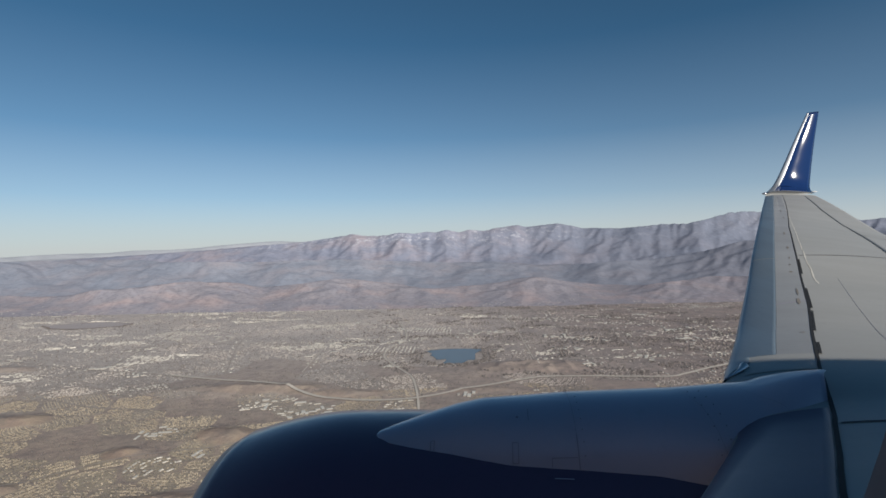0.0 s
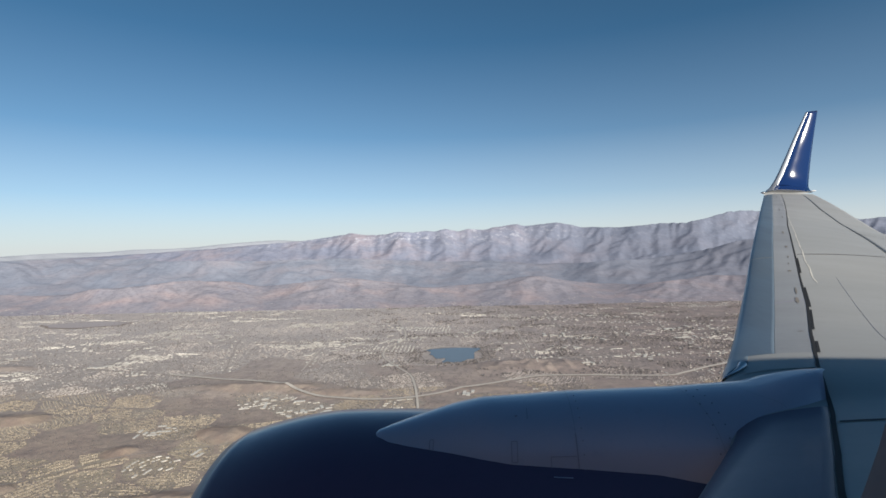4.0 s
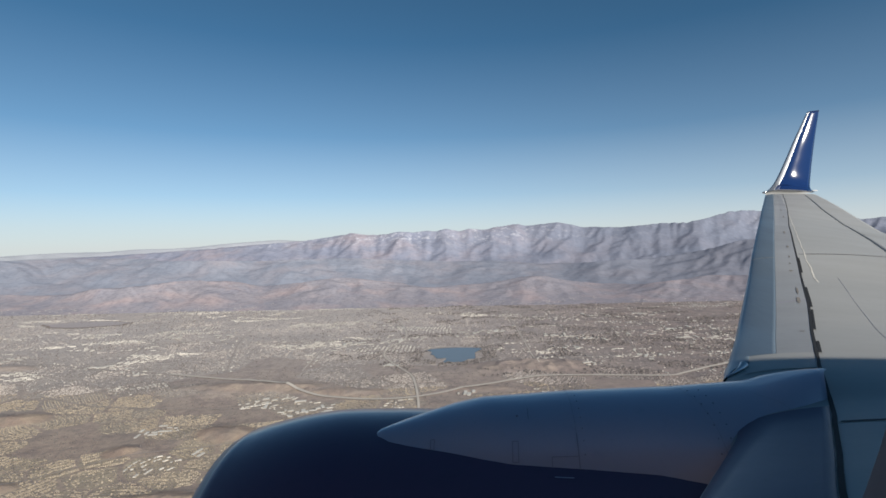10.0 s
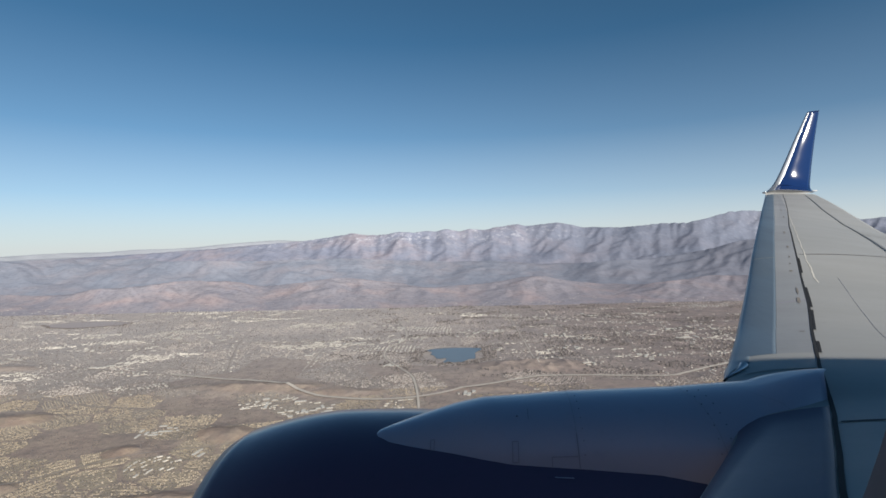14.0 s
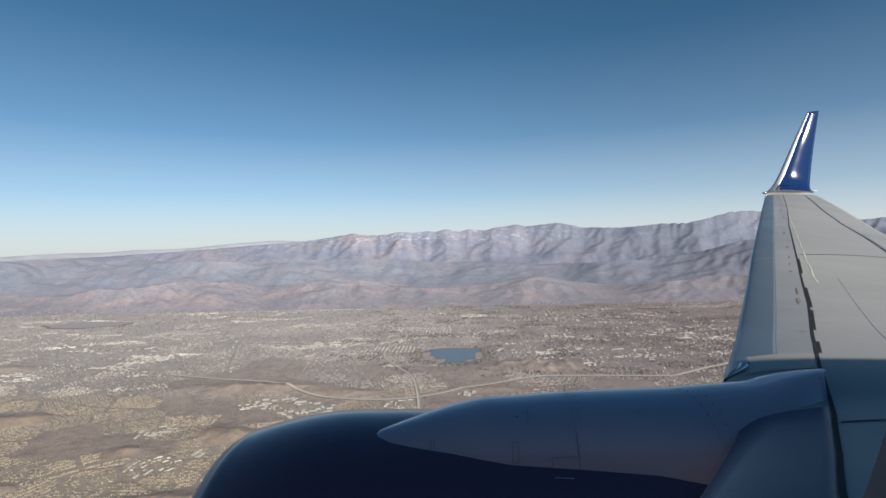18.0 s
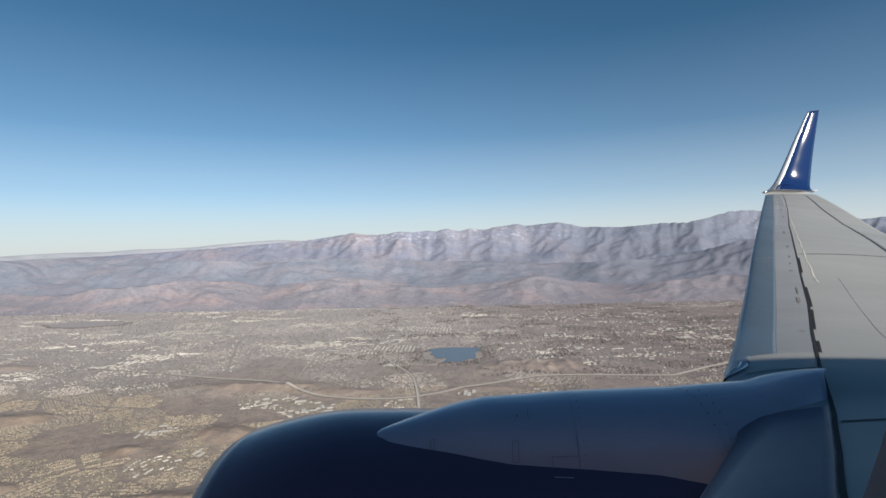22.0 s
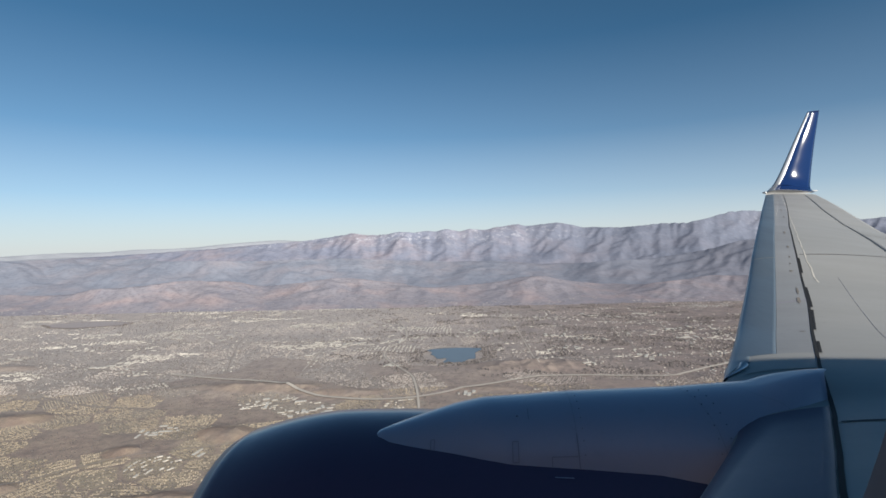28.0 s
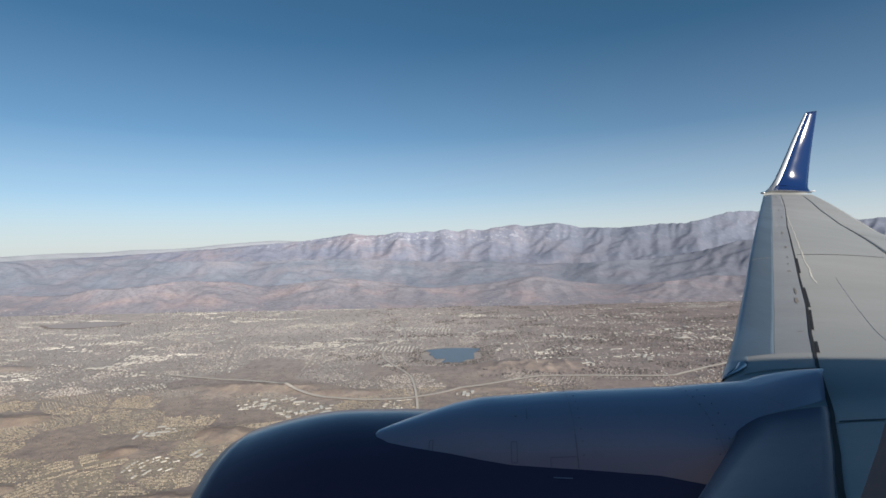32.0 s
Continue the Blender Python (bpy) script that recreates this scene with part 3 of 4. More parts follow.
road("road", "pale avenue between town blocks", [(60, 745), (160, 752), (228, 800), (300, 812), (430, 815), (560, 860)], 1.8, M_ROAD)
road("road", "avenue between town blocks", [(-420, 800), (-250, 780), (-130, 800), (-82, 820)], 1.8, M_STREET)
road("road", "street through the town", [(250, 640), (262, 720), (276, 800), (290, 900), (310, 1010)], 1.4, M_STREET)
for k, (x0, lean) in enumerate(((110, 8), (178, 14), (336, 22), (405, 30), (-170, -12), (-420, -40))):
    road("road", "straight street across the town", [(x0, 600), (x0 + lean, 800), (x0 + 2.4 * lean, 1080)], 1.1, M_STREET if k % 2 else M_ROAD)
for k, (y0, lift) in enumerate(((640, 30), (700, -20), (880, 24), (955, 30))):
    road("road", "straight avenue across the town", [(120, y0), (300, y0 + lift * 0.5), (620, y0 + lift)], 1.3, M_STREET if k % 2 else M_ROAD)
road("road", "street through the town", [(-260, 600), (-300, 720), (-330, 830), (-350, 960)], 1.3, M_STREET)

CX, CY = np.meshgrid(np.arange(-1320, 1241, 1.5), np.arange(272, 1312, 1.5))
ON_ROAD = np.zeros(CX.shape, bool)
for line, width in ROADS:
    for rx, ry in np.concatenate([line, (line[1:] + line[:-1]) / 2]):
        i0, j0 = int((rx + 1320) / 1.5), int((ry - 272) / 1.5)
        if 6 < i0 < CX.shape[1] - 7 and 6 < j0 < CX.shape[0] - 7:
            win = (slice(j0 - 6, j0 + 7), slice(i0 - 6, i0 + 7))
            ON_ROAD[win] |= (CX[win] - rx) ** 2 + (CY[win] - ry) ** 2 < (width / 2 + 1.3) ** 2


def on_road(x, y):
    i, j = np.clip(((x + 1320) / 1.5).astype(int), 0, CX.shape[1] - 1), np.clip(((y - 272) / 1.5).astype(int), 0, CX.shape[0] - 1)
    return ON_ROAD[j, i]


def near_road(x, y):
    return bool(on_road(np.array(x), np.array(y)))


def in_lake(x, y):
    return ((x - LAKE[0]) / 50) ** 2 + ((y - LAKE[1]) / 54) ** 2 < 1


def over_water(x, y):
    """Whether places lie inside the shore line, by counting the crossings."""
    inside = np.zeros(x.shape, bool)
    for (ax, ay, _), (bx, by, _) in zip(SHORE, np.roll(SHORE, -1, axis=0)):
        if ay != by:
            inside ^= ((ay > y) != (by > y)) & (x < (bx - ax) * (y - ay) / (by - ay) + ax)
    return inside


# ---- houses, sheds and trees, by district ----
def many(name, shapes, faces, material, label, category, smooth=False):
    """One mesh of many alike small bodies: shapes holds the corners of each, faces the sides of one."""
    n, v = shapes.shape[:2]
    me = bpy.data.meshes.new(name)
    sizes = np.array([len(f) for f in faces])
    flat = np.concatenate([np.array(f) for f in faces])
    loops = (flat[None, :] + v * np.arange(n)[:, None]).reshape(-1)
    counts = np.tile(sizes, n)
    me.vertices.add(n * v)
    me.vertices.foreach_set("co", shapes.reshape(-1).astype(np.float32))
    me.loops.add(len(loops))
    me.loops.foreach_set("vertex_index", loops.astype(np.int32))
    me.polygons.add(len(counts))
    me.polygons.foreach_set("loop_start", np.concatenate([[0], np.cumsum(counts)[:-1]]).astype(np.int32))
    me.polygons.foreach_set("use_smooth", np.full(len(counts), smooth))
    me.materials.append(material)
    me.update(calc_edges=True)
    return tagged(new(name, me), label, category, kind="stuff")


def placed_bodies(x, y, a, w, d, h, corners, z=None):
    """Corners in units of width, depth and height, turned and set on the plain."""
    c, s = np.cos(a)[:, None], np.sin(a)[:, None]
    px, py = corners[:, 0] * w[:, None], corners[:, 1] * d[:, None]
    base = (heights_at(x, y) if z is None else z)[:, None]
    return np.stack([x[:, None] + c * px - s * py, y[:, None] + s * px + c * py, base - 0.25 * (corners[:, 2] == 0) + corners[:, 2] * h[:, None]], -1)


GABLED = np.array([(-.5, -.5, 0), (.5, -.5, 0), (.5, .5, 0), (-.5, .5, 0), (-.5, -.5, 1), (.5, -.5, 1), (.5, .5, 1), (-.5, .5, 1), (-.5, 0, 1.5), (.5, 0, 1.5)])
GABLED_SIDES = [(0, 1, 5, 4), (2, 3, 7, 6), (1, 2, 6, 9, 5), (3, 0, 4, 8, 7), (4, 5, 9, 8), (6, 7, 8, 9)]
FLAT = GABLED[:8]
FLAT_SIDES = [(0, 1, 5, 4), (1, 2, 6, 5), (2, 3, 7, 6), (3, 0, 4, 7), (4, 5, 6, 7)]
houses, sheds, trees, streets = [], [], [], []
for i, (sx, sy) in enumerate(SEEDS):
    if not BUILT[i] or sy < 280 or abs(sx) > 1.03 * sy:
        continue
    reach = spacing(sy) * 1.15
    gap = float(np.interp(sy, [300, 560, 700, 1200], [1.2, 1.5, 1.7, 2.0]))
    pitch = gap * float(np.interp(sy, [300, 560, 1200], [4.0, 3.3, 3.0]))
    if sy < 560:
        turn, curl, wave = rng.uniform(-1.2, 1.2), rng.normal(0, 0.012), rng.uniform(0, 3.0)
    else:
        turn, curl, wave = 0.35 * math.sin(sx / 130.0) + rng.normal(0, 0.12) + (math.pi / 2 if rng.random() < 0.25 else 0), rng.normal(0, 0.002), rng.uniform(0, 0.8)
    s, r = np.meshgrid(np.arange(-reach, reach, gap), np.arange(-reach, reach, pitch))
    s, r = s.ravel(), r.ravel()
    bend = curl * s * s + wave * np.sin(s / 11 + 0.25 * r / pitch)
    slope = np.arctan(2 * curl * s + wave / 11 * np.cos(s / 11 + 0.25 * r / pitch))
    near = np.argsort((SEEDS[:, 0] - sx) ** 2 + (SEEDS[:, 1] - sy) ** 2)[1:16]
    margin = rng.uniform(0.07, 0.15) * spacing(sy) * float(np.interp(sy, [500, 700], [1, 0.3]))

    def kept(x, y, odds):
        own = np.sqrt((x - sx) ** 2 + 1.6 * (y - sy) ** 2)
        rest = np.min([np.sqrt((x - a) ** 2 + 1.6 * (y - b) ** 2) for a, b in SEEDS[near]], axis=0)
        return (own < rest - margin) & (y > 276) & (y < 1240) & ~on_road(x, y) & ~in_lake(x, y) & (bareness(x, y) < 0.35) & (rng.random(x.shape) < odds)

    lx, ly = s, r + bend
    x, y = sx + lx * math.cos(turn) - ly * math.sin(turn), sy + lx * math.sin(turn) + ly * math.cos(turn)
    a = turn + slope
    full = np.interp(sy, [480, 640], [1, 0])
    thin = np.clip((1290 - y) / 330, 0.15, 1) * np.maximum(full * np.clip(6 * (fbm(x / 15, y / 15, 3, 59) - 0.36), 0, 1), np.clip(3.2 * (fbm(x / 45, y / 70, 5, 57) - 0.33), 0.05, 1))
    lay = kept(x, y, 1.0) & (thin > 0.15)
    if sy < 520:
        streets.append(np.stack([x, y, a, np.full(x.shape, gap * 1.02)], -1)[lay])
    if SHEDS[i]:
        pick = kept(x, y, float(np.interp(sy, [400, 700], [0.2, 0.32])) * float(np.interp(sx, [-80, 250], [1, 0.6])) * np.clip(9 * (fbm(x / 60 + 3, y / 26, 4, 58) - 0.49), 0.02, 1.8))
        n = int(pick.sum())
        scale = float(np.interp(sy, [300, 1200], [1.7, 1.6])) * gap
        sheds.append(np.stack([x[pick], y[pick], a[pick], scale * rng.uniform(0.5, 1.0, n) * np.where(rng.random(n) < 0.25, 2.4, 1), scale * rng.uniform(0.4, 0.8, n), rng.uniform(0.35, 0.7, n)], -1))
    odds = float(np.interp(sx, [-80, 250], [1, 0.5])) * (0.3 if SHEDS[i] else 1.0) * (rng.uniform(0.55, 0.95) if sy < 560 else rng.uniform(0.14, 0.45))
    for flank in (-1, 1):
        off = flank * pitch * float(np.interp(sy, [480, 640], [0.20, 0.27]))
        hx, hy = x - np.sin(a) * off, y + np.cos(a) * off
        pick = kept(hx, hy, odds * thin)
        n = int(pick.sum())
        houses.append(np.stack([hx[pick], hy[pick], a[pick] + rng.normal(0, 0.07, n), gap * rng.uniform(0.55, 0.85, n) * (1 if sy < 560 else rng.uniform(0.7, 1.5, n)), gap * rng.uniform(0.38, 0.55, n), rng.uniform(0.22, 0.38, n)], -1))
    for k in range(2):
        pick = kept(x, y, rng.uniform(0.1, 0.6) * (1 if sy < 560 else 0.3))
        n = int(pick.sum())
        off = pitch * rng.normal(0.5, 0.12, n)
        trees.append(np.stack([x[pick] - np.sin(a[pick]) * off + rng.normal(0, 0.3, n), y[pick] + np.cos(a[pick]) * off, gap * rng.uniform(0.18, 0.42, n)], -1))
houses, sheds, trees, streets = (np.concatenate(q) for q in (houses, sheds, trees, streets))
# brush in the gullies and on the open land
ox, oy = rng.uniform(-1.0, 0.95, 26000), 280 * (1230 / 280) ** rng.random(26000)
ox = ox * oy
pick = (fbm(ox / 40, oy / 40, 4, 95) > 0.52) & ~on_road(ox, oy) & ~in_lake(ox, oy) & (bareness(ox, oy) < 0.6)
trees = np.concatenate([trees, np.stack([ox, oy, rng.uniform(0.2, 0.6, 26000) * (0.7 + oy / 1500)], -1)[pick]])
# woods: dark belts of trees among the eastern town blocks, and a fringe round the reservoir
wx, wy = rng.uniform(-160, 760, 30000), rng.uniform(560, 1180, 30000)
pick = (fbm(wx / 55, wy / 30, 5, 97) > 0.53 + 0.0003 * np.abs(wx - 250)) & ~on_road(wx, wy) & ~in_lake(wx, wy) & (bareness(wx, wy) < 0.6) & (np.abs(wx) < 0.95 * wy)
ring = rng.uniform(0, 2 * math.pi, 500)
out = rng.uniform(0.86, 1.25, 500)
fx, fy = LAKE[0] + 46 * out * np.cos(ring), LAKE[1] + 50 * out * np.sin(ring)
trees = np.concatenate([trees, np.stack([wx, wy, rng.uniform(0.5, 1.15, 30000)], -1)[pick], np.stack([fx, fy, rng.uniform(0.5, 1.1, 500)], -1)[(fy < 700) & ~on_road(fx, fy) & ~over_water(fx, fy)]])
near = houses[:, 1] < 525 + 30 * (fbm(houses[:, 0] / 40, houses[:, 1] / 40, 3, 66) - 0.5)
many("houses", placed_bodies(*houses[near].T, GABLED), GABLED_SIDES, M_ESTATE, "winding rows of tan-roofed suburban houses", "houses")
many("town_houses", placed_bodies(*houses[~near].T, GABLED), GABLED_SIDES, M_HOUSE, "dense grey-roofed houses of the town", "houses")

CROWN = np.array([(q * math.cos(j * 1.571), q * math.sin(j * 1.571), z) for z, q in ((0.0, 0.35), (0.7, 1.0), (1.5, 0.6)) for j in range(4)])
crowns = placed_bodies(trees[:, 0], trees[:, 1], rng.uniform(0, 6.3, len(trees)), trees[:, 2], trees[:, 2], trees[:, 2], CROWN)
crowns[:, :, :2] += rng.normal(0, 0.22, crowns[:, :, :2].shape) * trees[:, 2][:, None, None]
many("trees", crowns, [(i * 4 + j, i * 4 + (j + 1) % 4, i * 4 + 4 + (j + 1) % 4, i * 4 + 4 + j) for i in range(2) for j in range(4)] + [(8, 9, 10, 11)], M_TREE, "scattered dark trees and brush between houses", "trees", smooth=True)

STRIP = np.array([(-.5, -.5, 0.0), (.5, -.5, 0.0), (.5, .5, 0.0), (-.5, .5, 0.0)])
n = len(streets)
many("streets", placed_bodies(streets[:, 0], streets[:, 1], streets[:, 2], streets[:, 3], np.full(n, 0.55), np.ones(n), STRIP, heights_at(streets[:, 0], streets[:, 1]) + 0.25 + 0.16), [(0, 1, 2, 3)], M_STREET, "narrow asphalt residential streets", "streets")

# shops along the avenues and sheds up the lowest slopes of the foothills
extra = []
for line, width in ROADS:
    way = np.gradient(line, axis=0)
    for (x, y), (wx, wy) in zip(line, way):
        if y > 600 and rng.random() < 0.24:
            a = math.atan2(wy, wx)
            d = rng.choice((-1, 1)) * (width / 2 + rng.uniform(2.0, 7.0))
            extra.append((x - math.sin(a) * d, y + math.cos(a) * d, a, rng.uniform(1.5, 5), rng.uniform(1.0, 2.2), rng.uniform(0.4, 0.8)))
sheds = np.concatenate([sheds, np.array(extra)])
sheds = sheds[~on_road(sheds[:, 0], sheds[:, 1]) & ~in_lake(sheds[:, 0], sheds[:, 1])]
bodies = placed_bodies(*sheds.T, FLAT)
slope = np.array([v.co[:] for v in foothills.data.vertices])
pick = (slope[:, 2] > 1) & (slope[:, 2] < 9) & (np.abs(slope[:, 0]) < 0.95 * slope[:, 1]) & (slope[:, 1] < 1420) & (fbm(slope[:, 0] / 60, slope[:, 1] / 60, 4, 91) > 0.53)
pick &= rng.random(len(slope)) < 0.07 * (1 - slope[:, 2] / 10)
slope = slope[pick]
n = len(slope)
upper = placed_bodies(slope[:, 0], slope[:, 1], rng.normal(0.1, 0.4, n), rng.uniform(0.7, 2.4, n), rng.uniform(0.6, 1.2, n), rng.uniform(0.3, 0.5, n), FLAT, slope[:, 2])
many("shops", np.concatenate([bodies, upper]), FLAT_SIDES, M_SHOP, "strips of small pale flat-roofed shops and sheds", "shops")


# ---- large pale buildings, each a thing ----
def make_building(w, d, h, units):
    """A flat-roofed hall: walls, a roof with its parapet, and roof units."""
    base = new("warehouse")
    tagged(base, "low pale flat-roofed commercial building in the valley", "building", "valley buildings")

    def block(name, x0, x1, y0, y1, z0, z1, mat):
        v = [(x, y, z) for z in (z0, z1) for x, y in ((x0, y0), (x1, y0), (x1, y1), (x0, y1))]
        f = [(0, 1, 5, 4), (1, 2, 6, 5), (2, 3, 7, 6), (3, 0, 4, 7), (4, 5, 6, 7), (3, 2, 1, 0)]
        return mesh_object(name, v, f, mat, base, smooth=False)

    block("wall", -w / 2, w / 2, -d / 2, d / 2, -1.5, h, M_WALL)
    block("roof", -w / 2 - 0.05, w / 2 + 0.05, -d / 2 - 0.05, d / 2 + 0.05, h + 0.004, h + 0.14, M_ROOF)
    for i in range(units):
        ux = (i + 0.5) / units * w * 0.8 - w * 0.4
        block("roof_unit", ux - 0.25, ux + 0.25, -0.2 + 0.3 * (i % 2), 0.25 + 0.3 * (i % 2), h + 0.144, h + 0.4, M_WALL)
    return base


KINDS = [make_building(5, 3, 0.8, 1), make_building(8, 4, 0.9, 2), make_building(11, 5, 0.9, 3), make_building(6, 5, 1.2, 1), make_building(3, 2.4, 1.4, 1)]
CLUSTERS = [(-132, 455, 7, 7), (-108, 462, 8, 7), (-148, 973, 30, 8), (-72, 899, 26, 10), (-46, 791, 14, 9), (-76, 772, 12, 6), (39, 830, 22, 10), (76, 836, 16, 8), (-138, 761, 12, 5), (172, 786, 12, 10), (215, 767, 14, 9), (173, 702, 10, 6), (370, 828, 9, 10), (371, 754, 16, 8), (259, 645, 12, 8), (426, 821, 14, 6), (300, 990, 22, 6), (406, 1006, 30, 8), (-420, 641, 14, 9), (-366, 604, 10, 5), (-463, 837, 22, 8), (-374, 847, 24, 8), (-860, 1180, 40, 8), (-612, 1150, 40, 8), (-354, 1110, 30, 8), (-457, 1180, 40, 8), (-590, 690, 18, 7), (-235, 413, 9, 11), (-183, 368, 3, 3), (-167, 484, 9, 7), (107, 492, 7, 5), (174, 599, 6, 5), (17, 498, 5, 4), (-68, 620, 5, 7), (-202, 731, 30, 7), (290, 787, 16, 7)]
placed = 0
spots = []
for cx, cy, spread, count in CLUSTERS:
    turn = rng.uniform(-0.5, 0.5)
    for k in range(count):
        for attempt in range(14):
            x, y = cx + rng.normal(0, spread * 0.9), cy + rng.normal(0, spread * 0.6)
            clear = all((x - px) ** 2 + (y - py) ** 2 > (1.5 + y / 130) ** 2 for px, py in spots)
            if clear and not near_road(x, y) and not in_lake(x, y):
                break
        spots.append((x, y))
        grow = 0.2 + y / 950
        m = pose(x, y, height_at(x, y), 0, 0, math.degrees(turn) + 90 * int(rng.integers(0, 2)))
        kind = KINDS[int(rng.integers(0, 5))]
        if placed < 5:
            KINDS[placed].matrix_basis = m @ Matrix.Diagonal((grow, grow, 0.8, 1))
        else:
            made = copy_thing(kind, m)
            made.scale = (grow * rng.uniform(0.8, 1.6), grow * rng.uniform(0.6, 1.0), rng.uniform(0.6, 1.1))
        placed += 1


# ---- the airliner ----
# Its own axes: x aft, y out along the wing, z up, from the passenger's eye.
plane = new("aircraft")
plane.matrix_world = pose(0, 0, H, 0, 0, -PSI)
tagged(plane, "twin-jet airliner with grey wing, blue winglet and blue engine", "aircraft")

STATION = [0, 1.2, 1.9, 2.7, 3.35, 3.78, 4.45, 5.17, 6.16, 7.3, 8.92, 11.03, 15.1]
NOSE_X = [-0.2, 0.28, 0.63, 1.18, 1.39, 1.61, 1.96, 2.33, 2.84, 3.43, 4.27, 5.36, 7.46]
NOSE_Z = [-1.12, -1.10, -1.08, -1.06, -0.92, -0.89, -0.83, -0.72, -0.54, -0.25, 0.06, 0.42, 1.10]
FINE = np.linspace(-0.6, 15.6, 325)
KERNEL = np.exp(-np.linspace(-2, 2, 13) ** 2)
KERNEL /= KERNEL.sum()


def soften(values, knots=None):
    k = STATION if knots is None else knots
    f = np.interp(FINE, k, values)
    lo, hi = f[1] - f[0], (np.interp(15.1, k, values) - np.interp(14.6, k, values)) / 0.5
    f = np.where(FINE > 15.1, np.interp(15.1, k, values) + (FINE - 15.1) * hi, f)
    pad = np.concatenate([np.full(6, f[0]), f, f[-1] + (FINE[1] - FINE[0]) * hi * np.arange(1, 7)])
    return np.convolve(pad, KERNEL, "valid")


NX, NZ = soften(NOSE_X), soften(NOSE_Z)
TX = soften([5.5, 5.65, 7.46, 8.74], [0, 4.2, 10.8, 15.1])
TD = soften([0.03, 0.05, 0.13, 0.17, 0.13, 0.0], [0, 3, 8, 10.8, 12.1, 15.1])


def wing_point(s, span, up=True):
    """A point of the wing's skin: s of the chord, span metres out; on the lower skin where up is false."""
    x0, x1, z0, d = (float(np.interp(span, FINE, q)) for q in (NX, TX, NZ, TD))
    c = x1 - x0
    fat = float(np.interp(span, [2.6, 3.5], [0.118, 0.075]))
    s = max(s, 0.0)
    t = 5 * (0.2969 * math.sqrt(s) - 0.126 * s - 0.3516 * s * s + 0.2843 * s ** 3 - 0.1015 * s ** 4)
    return Vector((x0 + c * s, span, z0 + c * ((fat if up else -0.045) * t - d * s)))


def skin(s, span, lift=0.0):
    """The upper skin, continued round the nose for s below 0, lifted off along its normal."""
    def at(q, y):
        return wing_point(q, y) if q >= 0 else wing_point(-q, y, False)
    p = at(s, span)
    e = 0.004
    n = (at(s + e, span) - at(s - e, span)).cross(at(s, span + 0.02) - at(s, span - 0.02)).normalized()
    return p + n * lift


def build_wing():
    spans = np.concatenate([np.linspace(-0.4, 5, 46), np.linspace(5.15, 15.1, 60)])
    top = np.linspace(0, 1, 44) ** 1.8
    loop = [(s, True) for s in top] + [(s, False) for s in top[-2:0:-1]]
    verts = [wing_point(s, y, up) for y in spans for s, up in loop]
    n = len(loop)
    faces = grid_faces(len(spans), n, True)
    faces.append(tuple(range(n)))
    faces.append(tuple((len(spans) - 1) * n + i for i in reversed(range(n))))
    return mesh_object("wing", verts, [f[::-1] for f in faces], WING_GREY, plane, label="grey painted wing half in the fuselage's shade")


wing = build_wing()


def sheet(name, surface, lows, highs, along, nb, lift, material, parent, label="", thick=True):
    """A thin plate on a surface: from lows[i] to highs[i] at each place of along, lifted, with its edges turned down."""
    na = len(along)
    verts = []
    for a, lo, hi in zip(along, lows, highs):
        row = [surface(lo + (hi - lo) * j / (nb - 1), a, lift) for j in range(nb)]
        if thick:
            row = [surface(lo, a, -0.004)] + row + [surface(hi, a, -0.004)]
        verts += row
    m = nb + (2 if thick else 0)
    faces = [f[::-1] for f in grid_faces(na, m)]
    ob = mesh_object(name, verts, faces, material, parent, smooth=nb > 3, label=label)
    if thick and nb > 3:
        for i, poly in enumerate(ob.data.polygons):
            poly.use_smooth = i % (m - 1) not in (0, m - 2)
    return ob


def lines_on(knots):
    k, v = zip(*sorted(knots))
    return lambda a: float(np.interp(a, k, v))


SEAM = lines_on([(0.5, 0.102), (1.8, 0.1078), (1.92, 0.1095), (2.12, 0.1098), (2.3, 0.1079), (2.52, 0.1055), (2.72, 0.1065), (2.9, 0.1125), (3.06, 0.1199), (3.22, 0.1269), (3.46, 0.1359), (3.86, 0.1445), (5.08, 0.1654), (6.62, 0.1745), (7.42, 0.1784), (9.38, 0.1972), (14.78, 0.3368)])
SLATLINE = lines_on([(3.6, 0.077), (4.74, 0.0837), (5.92, 0.0886), (8.2, 0.0965), (12.8, 0.132), (14.9, 0.165)])


def spread(a, b, n):
    return [a + (b - a) * i / (n - 1) for i in range(n)]


# slats with their bare noses, and the painted strip behind them
for a, b in ((3.66, 6.9), (6.92, 10.7), (10.72, 14.95)):
    al = spread(a, b, 34)
    slat = sheet("slat", skin, [-0.03] * 34, [SLATLINE(y) for y in al], al, 16, 0.004, SLAT, wing, "bare metal leading-edge slat")
al = spread(3.66, 14.95, 70)
sheet("slat_strip", skin, [SLATLINE(y) + 0.001 for y in al], [SEAM(y) - 0.004 for y in al], al, 6, 0.002, STRIP_GREY, wing, "light grey strip behind the slats", thick=False)
